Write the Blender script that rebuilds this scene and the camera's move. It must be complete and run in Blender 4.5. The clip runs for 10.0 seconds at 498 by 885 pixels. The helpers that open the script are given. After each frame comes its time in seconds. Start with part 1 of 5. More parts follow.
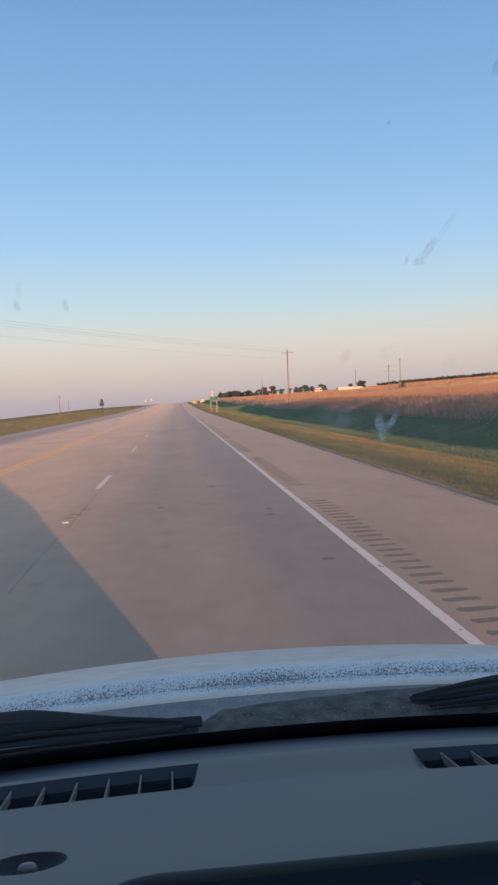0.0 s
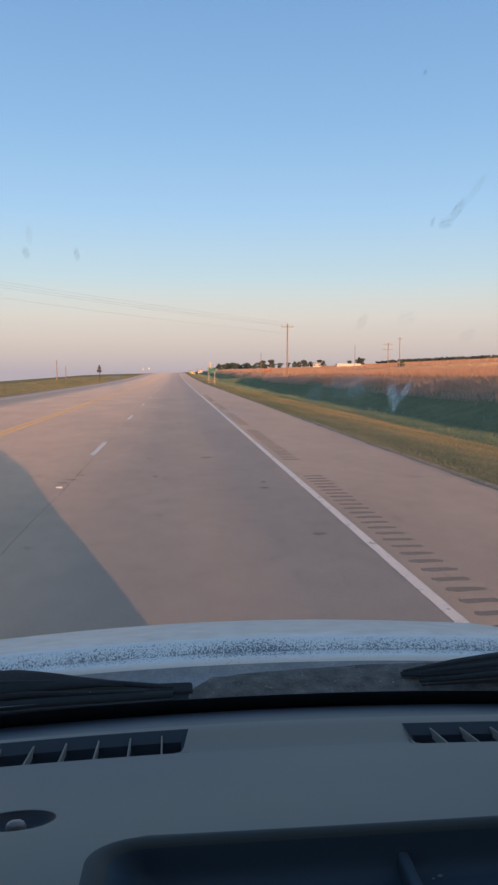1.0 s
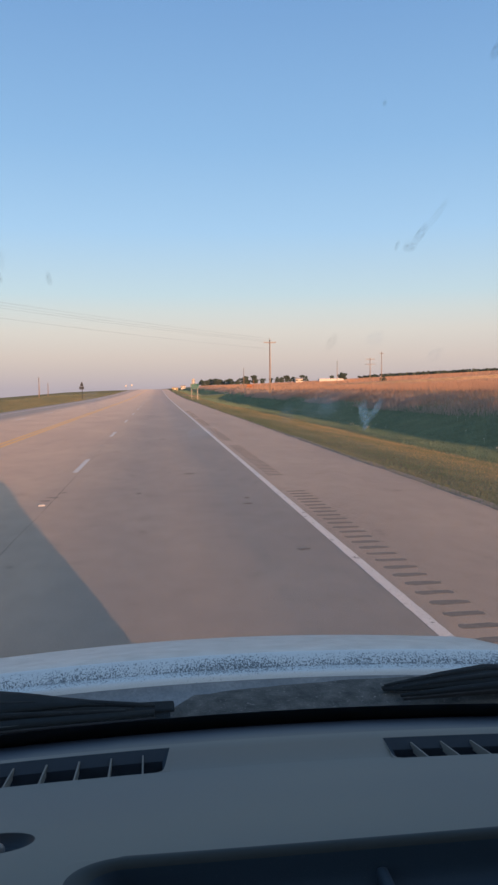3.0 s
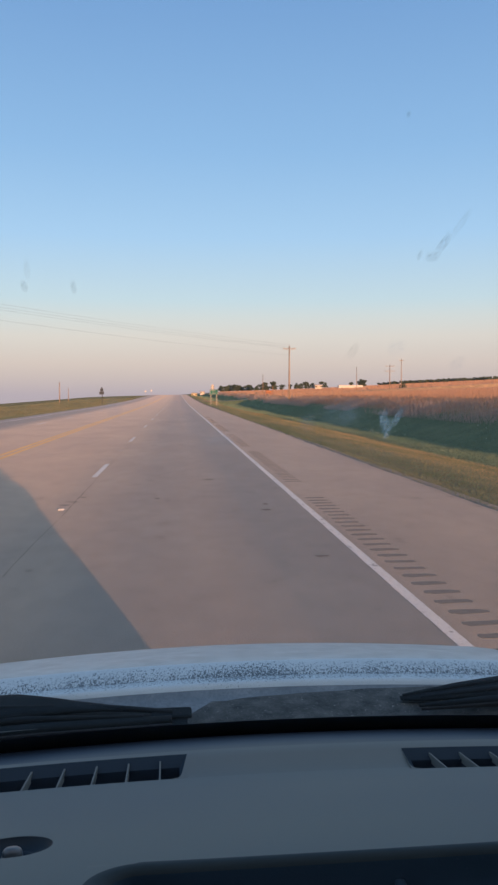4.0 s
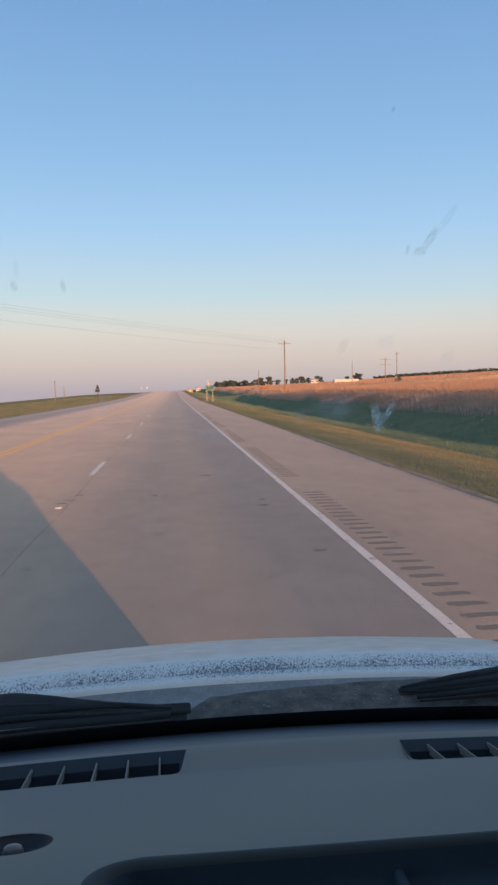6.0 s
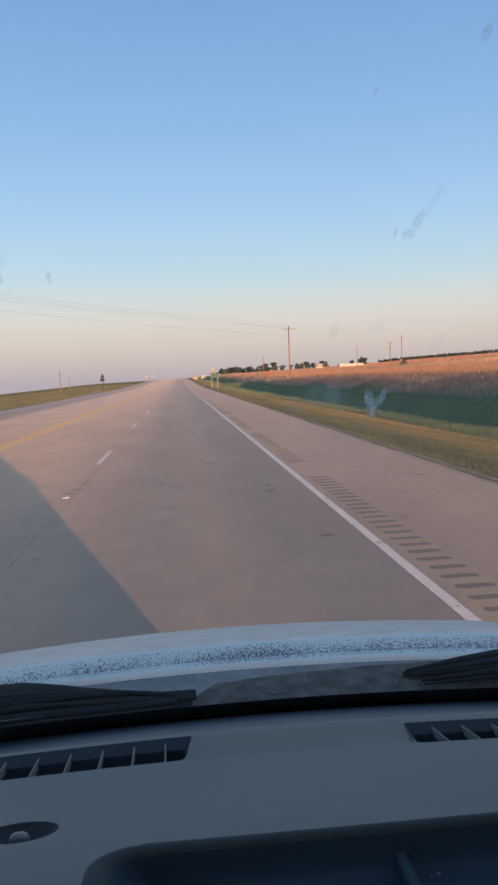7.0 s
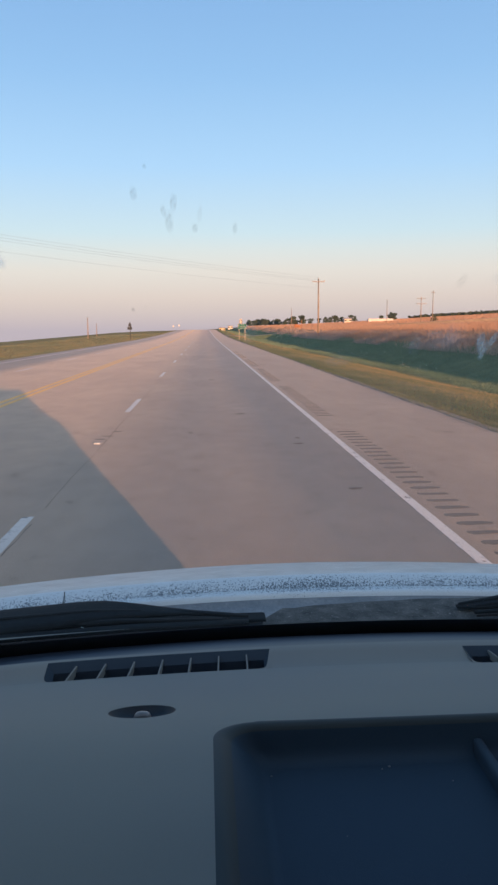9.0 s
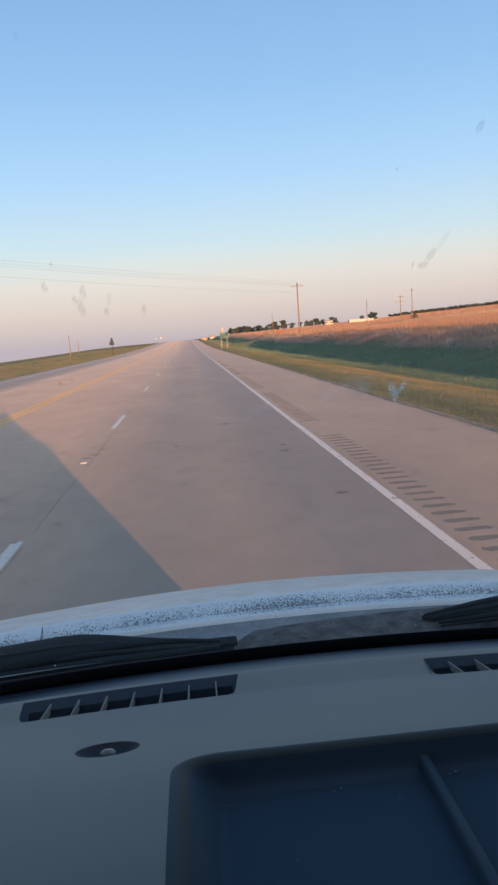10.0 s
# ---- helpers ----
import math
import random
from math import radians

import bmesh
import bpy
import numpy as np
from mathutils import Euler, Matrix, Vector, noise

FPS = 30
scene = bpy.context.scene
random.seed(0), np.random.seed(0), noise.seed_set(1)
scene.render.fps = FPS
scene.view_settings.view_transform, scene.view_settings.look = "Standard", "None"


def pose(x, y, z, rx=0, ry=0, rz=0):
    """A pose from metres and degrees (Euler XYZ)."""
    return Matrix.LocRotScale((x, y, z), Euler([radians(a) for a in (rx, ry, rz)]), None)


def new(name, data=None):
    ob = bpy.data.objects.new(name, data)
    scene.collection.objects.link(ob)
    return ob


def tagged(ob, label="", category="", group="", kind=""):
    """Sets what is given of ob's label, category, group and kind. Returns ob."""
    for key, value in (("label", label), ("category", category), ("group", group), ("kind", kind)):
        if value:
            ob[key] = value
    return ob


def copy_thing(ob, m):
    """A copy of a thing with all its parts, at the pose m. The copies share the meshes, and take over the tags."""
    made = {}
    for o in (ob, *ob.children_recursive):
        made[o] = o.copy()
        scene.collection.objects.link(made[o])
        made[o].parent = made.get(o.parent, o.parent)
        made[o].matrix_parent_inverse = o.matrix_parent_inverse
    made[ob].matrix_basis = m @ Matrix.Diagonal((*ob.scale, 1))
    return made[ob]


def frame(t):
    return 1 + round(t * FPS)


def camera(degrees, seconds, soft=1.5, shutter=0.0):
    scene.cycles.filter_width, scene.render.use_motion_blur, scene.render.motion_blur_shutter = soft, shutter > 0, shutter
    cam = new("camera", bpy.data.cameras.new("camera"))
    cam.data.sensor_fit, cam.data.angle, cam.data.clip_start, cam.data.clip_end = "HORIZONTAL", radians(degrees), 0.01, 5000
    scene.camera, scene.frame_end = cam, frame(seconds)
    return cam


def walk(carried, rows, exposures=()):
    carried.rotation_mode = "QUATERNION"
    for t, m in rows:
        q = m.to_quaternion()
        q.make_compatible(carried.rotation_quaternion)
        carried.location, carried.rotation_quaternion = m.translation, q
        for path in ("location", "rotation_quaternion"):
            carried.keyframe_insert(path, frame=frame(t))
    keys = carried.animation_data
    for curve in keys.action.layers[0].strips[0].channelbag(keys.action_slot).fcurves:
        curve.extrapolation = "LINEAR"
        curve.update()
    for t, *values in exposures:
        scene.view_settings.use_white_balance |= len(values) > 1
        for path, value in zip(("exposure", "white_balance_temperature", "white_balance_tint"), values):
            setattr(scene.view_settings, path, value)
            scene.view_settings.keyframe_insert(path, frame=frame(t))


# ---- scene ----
cam = camera(36.49, 10.0, soft=2.6)
# seconds, place, yaw to the left, pitch up, lean to the left
ROWS = [
    (0.0, -0.0066, 0.0007, 1.7292, -5.294, -3.200, -2.380),
    (0.5, -0.0083, 0.0057, 1.7245, -7.344, -5.662, -2.913),
    (1.0, -0.0135, 0.0123, 1.7232, -5.578, -5.260, 0.023),
    (1.5, -0.0154, 0.0031, 1.7232, -5.183, -3.890, 0.682),
    (2.0, -0.0136, 0.0045, 1.7263, -5.683, -3.587, 0.269),
    (3.5, -0.0068, 0.0053, 1.7255, -7.021, -4.249, -0.573),
    (4.0, -0.0093, 0.0042, 1.7270, -5.416, -3.618, -0.105),
    (4.5, -0.0097, -0.0016, 1.7268, -5.017, -3.002, -0.431),
    (5.0, -0.0033, -0.0015, 1.7264, -5.426, -3.419, -1.676),
    (5.5, -0.0097, 0.0006, 1.7268, -5.572, -3.512, -0.814),
    (7.0, 0.0015, 0.0027, 1.7281, -5.176, -4.986, -2.090),
    (7.5, 0.0000, 0.0002, 1.7254, -1.326, -4.833, -2.073),
    (8.0, -0.0068, -0.0124, 1.7415, -1.934, -5.477, -2.461),
    (8.4, -0.0312, -0.0776, 1.7639, -1.459, -5.240, 0.114),
    (8.5, -0.0540, -0.0932, 1.7892, -2.223, -5.227, 0.121),
    (8.6, -0.0653, -0.1107, 1.8063, -1.697, -4.172, 0.150),
    (8.7, -0.0772, -0.1188, 1.7992, -0.569, -3.670, 0.073),
    (8.8, -0.0640, -0.1308, 1.7784, -0.498, -4.517, 0.023),
    (9.0, -0.0801, -0.0703, 1.7214, -3.235, -8.525, -0.484),
    (9.5, -0.0596, -0.1074, 1.7559, -2.703, -6.562, -1.793),
    (10.0, -0.0347, -0.1056, 1.7595, -4.098, -8.006, -3.939),
]
walk(cam, [(t, pose(x, y, z, 0, 0, yaw) @ pose(0, 0, 0, 90 + pitch) @ pose(0, 0, 0, 0, 0, roll))
           for t, x, y, z, yaw, pitch, roll in ROWS],
     exposures=[(0.0, -0.05), (8.7, -0.05), (8.95, 0.11), (10.0, 0.11)])

# ---- light: a very low sun behind the truck and to its right, clear sky ----
SUN_UP, SUN_RIGHT = 4.9, 16.0
SUN_GLOW = 1.2
EXPOSURE = 0.0
scene.view_settings.exposure = EXPOSURE
world = bpy.data.worlds.new("world")
scene.world = world
world.use_nodes = True
wn, wl = world.node_tree.nodes, world.node_tree.links
sky = wn.new("ShaderNodeTexSky")
sky.sky_type = "NISHITA"
sky.sun_disc = False
sky.sun_elevation = radians(SUN_UP)
sky.sun_rotation = radians(180 - SUN_RIGHT)
sky.altitude = 500
# the clear evening sky: rosy haze round the horizon, pale blue over it, deep blue above
SKY = [(0.0, (0.47, 0.410, 0.48)), (0.026, (0.585, 0.495, 0.505)), (0.041, (0.65, 0.545, 0.53)), (0.075, (0.71, 0.65, 0.622)), (0.10, (0.655, 0.69, 0.703)),
       (0.122, (0.56, 0.695, 0.782)), (0.20, (0.395, 0.617, 0.883)), (0.30, (0.28, 0.50, 0.81)), (0.46, (0.18, 0.36, 0.68)), (1.0, (0.13, 0.24, 0.43))]
tc, sp = wn.new("ShaderNodeTexCoord"), wn.new("ShaderNodeSeparateXYZ")
wl.new(tc.outputs["Generated"], sp.inputs[0])
rp = wn.new("ShaderNodeValToRGB")
while len(rp.color_ramp.elements) < len(SKY):
    rp.color_ramp.elements.new(0.5)
for k, (at, c) in enumerate(SKY):
    rp.color_ramp.elements[k].position, rp.color_ramp.elements[k].color = at, (*c, 1)
wl.new(sp.outputs["Z"], rp.inputs["Fac"])
glow = wn.new("ShaderNodeBackground")
wl.new(sky.outputs["Color"], glow.inputs["Color"])
glow.inputs["Strength"].default_value = 0.02
wl.new(rp.outputs["Color"], wn["Background"].inputs["Color"])
wn["Background"].inputs["Strength"].default_value = 1.0
# warm brightness spreads round the low sun
_up, _az = radians(SUN_UP), radians(SUN_RIGHT)
to_sun = Vector((math.sin(_az) * math.cos(_up), -math.cos(_az) * math.cos(_up), math.sin(_up)))
near_sun = wn.new("ShaderNodeVectorMath"); near_sun.operation = "DOT_PRODUCT"; near_sun.inputs[1].default_value = to_sun
wl.new(tc.outputs["Generated"], near_sun.inputs[0])
spread = wn.new("ShaderNodeMapRange"); spread.interpolation_type = "SMOOTHSTEP"
spread.inputs["From Min"].default_value, spread.inputs["From Max"].default_value = -0.1, 1.0
wl.new(near_sun.outputs["Value"], spread.inputs["Value"])
warm = wn.new("ShaderNodeBackground")
warm.inputs["Color"].default_value = (0.95, 0.84, 0.74, 1)
amount = wn.new("ShaderNodeMath"); amount.operation = "MULTIPLY"; amount.inputs[1].default_value = SUN_GLOW
wl.new(spread.outputs[0], amount.inputs[0]); wl.new(amount.outputs[0], warm.inputs["Strength"])
both, all3 = wn.new("ShaderNodeAddShader"), wn.new("ShaderNodeAddShader")
wl.new(glow.outputs[0], both.inputs[0]); wl.new(wn["Background"].outputs[0], both.inputs[1])
wl.new(both.outputs[0], all3.inputs[0]); wl.new(warm.outputs[0], all3.inputs[1])
wl.new(all3.outputs[0], wn["World Output"].inputs["Surface"])

sun = new("sun", bpy.data.lights.new("sun", "SUN"))
sun.data.energy = 12.5
sun.data.angle = radians(0.55)
sun.data.color = (1.0, 0.44, 0.18)
sun.matrix_world = to_sun.to_track_quat("Z", "Y").to_matrix().to_4x4()


# ---- materials ----
ROAD_L, ROAD_R = -12.2, 4.65    # the outer edges of the asphalt


def material(name, rough=0.6, metal=0.0, spec=0.5):
    m = bpy.data.materials.new(name)
    m.use_nodes = True
    p = m.node_tree.nodes["Principled BSDF"]
    p.inputs["Roughness"].default_value = rough
    p.inputs["Metallic"].default_value = metal
    p.inputs["Specular IOR Level"].default_value = spec
    return m, m.node_tree.nodes, m.node_tree.links, p


def coords(n, l, scale=(1, 1, 1), generated=False):
    tc, mp = n.new("ShaderNodeTexCoord"), n.new("ShaderNodeMapping")
    mp.inputs["Scale"].default_value = scale
    l.new(tc.outputs["Generated" if generated else "Object"], mp.inputs["Vector"])
    return mp.outputs["Vector"]


def noise_of(n, l, vec, scale, detail=4.0, rough=0.6):
    t = n.new("ShaderNodeTexNoise")
    t.inputs["Scale"].default_value, t.inputs["Detail"].default_value = scale, detail
    t.inputs["Roughness"].default_value = rough
    l.new(vec, t.inputs["Vector"])
    return t.outputs["Fac"]


def ramp(n, l, fac, stops):
    r = n.new("ShaderNodeValToRGB")
    e = r.color_ramp.elements
    while len(e) < len(stops):
        e.new(0.5)
    for k, (at, c) in enumerate(stops):
        e[k].position = at
        e[k].color = (*c, 1.0) if len(c) == 3 else c
    l.new(fac, r.inputs["Fac"])
    return r.outputs["Color"]


def mix(n, l, a, b, fac, how="MIX"):
    m = n.new("ShaderNodeMix")
    m.data_type, m.blend_type = "RGBA", how
    for value, socket in ((fac, 0), (a, 6), (b, 7)):
        if isinstance(value, bpy.types.NodeSocket):
            l.new(value, m.inputs[socket])
        elif isinstance(value, tuple):
            m.inputs[socket].default_value = (*value, 1.0)
        else:
            m.inputs[socket].default_value = value
    return m.outputs[2]


def bump(n, l, p, fac, strength, dist):
    b = n.new("ShaderNodeBump")
    b.inputs["Strength"].default_value, b.inputs["Distance"].default_value = strength, dist
    l.new(fac, b.inputs["Height"])
    l.new(b.outputs["Normal"], p.inputs["Normal"])
    return b


def speckled(name, dark, light, scale=6.0, rough=0.7, metal=0.0, spec=0.5, bump_scale=60.0, bump_strength=0.2,
             bump_dist=0.003, stretch=(1, 1, 1), specks=None):
    """Two tones mixed by a coarse and a fine noise, with fine relief and, at will, pale specks of dirt."""
    m, n, l, p = material(name, rough, metal, spec)
    v = coords(n, l, stretch)
    a, b = noise_of(n, l, v, scale), noise_of(n, l, v, scale * 9, 3.0)
    base = ramp(n, l, a, [(0.3, dark), (0.7, light)])
    fine = ramp(n, l, b, [(0.25, (0.75, 0.75, 0.75)), (0.75, (1.15, 1.15, 1.15))])
    c = mix(n, l, base, fine, 1.0, "MULTIPLY")
    if specks:
        c = mix(n, l, c, specks, ramp(n, l, noise_of(n, l, v, 210.0, 3.0, 0.6), [(0.64, (0, 0, 0)), (0.70, (1, 1, 1))]))
    l.new(c, p.inputs["Base Color"])
    bump(n, l, p, noise_of(n, l, v, bump_scale, 2.0), bump_strength, bump_dist)
    return m


def soft_plastic(name, tone, spread=0.04, rough=0.7, spec=0.2, dust=0.0):
    """Moulded plastic or vinyl: nearly even in colour, with a fine leather grain and a thin uneven film of dust."""
    m, n, l, p = material(name, rough, 0.0, spec)
    v = coords(n, l)
    # random cool to warm tones, standing in for tinted light reflected on the dash
    lo = (tone[0] * (1 - 1.3 * spread), tone[1] * (1 - spread), tone[2] * (1 - 0.4 * spread))
    hi = (tone[0] * (1 + 1.3 * spread), tone[1] * (1 + spread), tone[2] * (1 + 0.2 * spread))
    c = ramp(n, l, noise_of(n, l, v, 3.0, 2.0, 0.4), [(0.3, lo), (0.7, hi)])
    if dust > 0:
        d = ramp(n, l, noise_of(n, l, v, 420.0, 2.0, 0.7), [(0.66, (0, 0, 0)), (0.74, (dust, dust, dust))])
        c = mix(n, l, c, (0.30, 0.30, 0.29), d)
    l.new(c, p.inputs["Base Color"])
    bump(n, l, p, noise_of(n, l, v, 900.0, 2.0), 0.2, 0.0008)
    return m


def asphalt_material():
    m, n, l, p = material("asphalt", 0.9, 0.0, 0.25)
    v = coords(n, l)
    sep = n.new("ShaderNodeSeparateXYZ")
    l.new(v, sep.inputs[0])
    # each lane was laid at another time: the right lane is greyer, the left lanes and the shoulder paler and redder
    streak = noise_of(n, l, coords(n, l, (1.3, 0.02, 1.0)), 1.0, 3.0)
    side = n.new("ShaderNodeMath"); side.operation = "MULTIPLY_ADD"; side.inputs[1].default_value = 0.9
    l.new(streak, side.inputs[0]); l.new(sep.outputs[0], side.inputs[2])
    across = n.new("ShaderNodeMapRange")
    l.new(side.outputs[0], across.inputs["Value"])
    across.inputs["From Min"].default_value, across.inputs["From Max"].default_value = ROAD_L + 0.45, ROAD_R + 0.45
    at = lambda x: (x - ROAD_L) / (ROAD_R - ROAD_L)
    base = ramp(n, l, across.outputs[0], [
        (0.0, (0.24, 0.238, 0.225)), (at(-9.6), (0.26, 0.253, 0.232)), (at(-8.4), (0.53, 0.402, 0.300)), (at(-4.6), (0.53, 0.402, 0.300)), (at(-2.4), (0.47, 0.372, 0.288)), (at(-1.5), (0.395, 0.334, 0.272)),
        (at(-0.4), (0.294, 0.276, 0.248)), (at(0.3), (0.302, 0.278, 0.247)), (at(1.1), (0.236, 0.244, 0.236)),
        (at(1.85), (0.240, 0.243, 0.231)), (at(2.05), (0.345, 0.300, 0.250)), (1.0, (0.358, 0.306, 0.252))])
    blotch = ramp(n, l, noise_of(n, l, coords(n, l, (1, 0.35, 1)), 0.5, 5.0), [(0.3, (0.86, 0.86, 0.88)), (0.7, (1.08, 1.06, 1.04))])
    grain = ramp(n, l, noise_of(n, l, v, 70.0, 3.0, 0.8), [(0.3, (0.78, 0.78, 0.78)), (0.7, (1.2, 1.2, 1.2))])
    c = mix(n, l, mix(n, l, base, blotch, 1.0, "MULTIPLY"), grain, 1.0, "MULTIPLY")
    # oil drips and rubbed patches
    drips = ramp(n, l, noise_of(n, l, coords(n, l, (1, 0.6, 1)), 3.2, 5.0, 0.6), [(0.27, (0.74, 0.74, 0.75)), (0.36, (0.95, 0.95, 0.95)), (0.6, (1.03, 1.02, 1.02))])
    c = mix(n, l, c, drips, 1.0, "MULTIPLY")
    l.new(c, p.inputs["Base Color"])
    # sheen brightens the road at a flat angle, standing in for thrown-back sun
    p.inputs["Sheen Weight"].default_value, p.inputs["Sheen Roughness"].default_value = 0.05, 0.5
    p.inputs["Sheen Tint"].default_value = (1.0, 0.82, 0.73, 1)
    bump(n, l, p, noise_of(n, l, v, 90.0, 3.0, 0.7), 1.0, 0.03)
    return m


def paint_line_material(name, colour):
    """Road paint, worn through in small flakes."""
    m, n, l, p = material(name, 0.75, 0.0, 0.3)
    v = coords(n, l)
    wear = ramp(n, l, noise_of(n, l, v, 26.0, 5.0, 0.75), [(0.345, (0.0, 0.0, 0.0)), (0.43, (1.0, 1.0, 1.0))])
    # larger scuffs, rubbed down to the stones
    scuff = ramp(n, l, noise_of(n, l, coords(n, l, (1.0, 0.8, 1.0)), 7.0, 4.0, 0.55), [(0.34, (0.40, 0.40, 0.40)), (0.39, (1.0, 1.0, 1.0))])
    worn = mix(n, l, colour, scuff, 1.0, "MULTIPLY")
    l.new(mix(n, l, (0.22, 0.2, 0.19), worn, wear), p.inputs["Base Color"])
    bump(n, l, p, noise_of(n, l, v, 90.0, 3.0), 1.0, 0.02)
    return m


def ground_material():
    """Mown verge, lush ditch and dry field, told apart by the distance from the road's middle."""
    m, n, l, p = material("ground_cover", 0.95, 0.0, 0.1)
    v = coords(n, l)
    sep = n.new("ShaderNodeSeparateXYZ")
    l.new(v, sep.inputs[0])
    wander = noise_of(n, l, coords(n, l, (1, 0.35, 1)), 0.09, 3.0)
    add = n.new("ShaderNodeMath"); add.operation = "MULTIPLY_ADD"
    l.new(wander, add.inputs[0]); add.inputs[1].default_value = 5.0
    l.new(sep.outputs[0], add.inputs[2])
    rng = n.new("ShaderNodeMapRange")
    l.new(add.outputs[0], rng.inputs["Value"])
    rng.inputs["From Min"].default_value, rng.inputs["From Max"].default_value = -60.0, 40.0
    at = lambda x: (x + 2.5 + 60.0) / 100.0
    band = ramp(n, l, rng.outputs[0], [
        (0.0, (0.17, 0.15, 0.075)), (at(-14), (0.20, 0.165, 0.08)), (at(5.2), (0.135, 0.128, 0.092)), (at(6.6), (0.190, 0.170, 0.110)),
        (at(8.4), (0.25, 0.20, 0.13)), (at(9.6), (0.19, 0.165, 0.10)), (at(10.6), (0.095, 0.13, 0.08)), (at(17.6), (0.095, 0.125, 0.08)),
        (at(19.5), (0.24, 0.19, 0.15)), (at(23), (0.32, 0.225, 0.15)), (at(32), (0.34, 0.235, 0.155))])
    tuft = ramp(n, l, noise_of(n, l, v, 0.8, 6.0, 0.7), [(0.3, (0.6, 0.65, 0.55)), (0.7, (1.3, 1.22, 1.1))])
    broad = ramp(n, l, noise_of(n, l, v, 0.05, 4.0), [(0.3, (0.8, 0.85, 0.8)), (0.7, (1.15, 1.1, 1.0))])
    l.new(mix(n, l, mix(n, l, band, tuft, 1.0, "MULTIPLY"), broad, 1.0, "MULTIPLY"), p.inputs["Base Color"])
    bump(n, l, p, noise_of(n, l, v, 5.0, 6.0, 0.8), 1.0, 0.12)
    return m


def blade_material(name, low, high, thin=0.35, patch=(0.9, 1.0, 0.8), patch_scale=0.25):
    """Grass or leaves: colours vary in patches and from blade to blade; thin, so that light shines through."""
    m, n, l, p = material(name, 0.8, 0.0, 0.15)
    geo = n.new("ShaderNodeNewGeometry")
    c = ramp(n, l, geo.outputs["Random Per Island"], [(0.0, low), (1.0, high)])
    where = ramp(n, l, noise_of(n, l, coords(n, l, (1.6, 0.3, 1)), patch_scale, 4.0), [(0.38, patch), (0.62, (1.0, 1.0, 1.0))])
    c = mix(n, l, c, where, 1.0, "MULTIPLY")
    l.new(c, p.inputs["Base Color"])
    tr = n.new("ShaderNodeBsdfTranslucent")
    l.new(c, tr.inputs["Color"])
    mx = n.new("ShaderNodeMixShader")
    mx.inputs[0].default_value = thin
    l.new(p.outputs[0], mx.inputs[1]); l.new(tr.outputs[0], mx.inputs[2])
    l.new(mx.outputs[0], n["Material Output"].inputs["Surface"])
    return m


def glass_material():
    m, n, l, p = material("glass")
    t, g, mx = n.new("ShaderNodeBsdfTransparent"), n.new("ShaderNodeBsdfGlossy"), n.new("ShaderNodeMixShader")
    t.inputs["Color"].default_value = (0.97, 0.985, 0.98, 1)
    g.inputs["Roughness"].default_value = 0.02
    mx.inputs[0].default_value = 0.025
    l.new(t.outputs[0], mx.inputs[1]); l.new(g.outputs[0], mx.inputs[2])
    # a thin film of road dust scatters some daylight
    dust, film = n.new("ShaderNodeBsdfTranslucent"), n.new("ShaderNodeMixShader")
    dust.inputs["Color"].default_value = (0.80, 0.82, 0.82, 1)
    v = coords(n, l)
    thick = ramp(n, l, noise_of(n, l, v, 5.0, 5.0, 0.6), [(0.3, (0.012, 0.012, 0.012)), (0.7, (0.034, 0.034, 0.034))])
    sep, low = n.new("ShaderNodeSeparateXYZ"), n.new("ShaderNodeMapRange")
    l.new(v, sep.inputs[0]); l.new(sep.outputs[2], low.inputs["Value"])
    for key, value in (("From Min", 1.35), ("From Max", 1.50), ("To Min", 0.25), ("To Max", 1.0)):
        low.inputs[key].default_value = value
    amount = n.new("ShaderNodeMath"); amount.operation = "MULTIPLY"
    l.new(thick, amount.inputs[0]); l.new(low.outputs[0], amount.inputs[1])
    l.new(amount.outputs[0], film.inputs[0]); l.new(mx.outputs[0], film.inputs[1]); l.new(dust.outputs[0], film.inputs[2])
    l.new(film.outputs[0], n["Material Output"].inputs["Surface"])
    return m


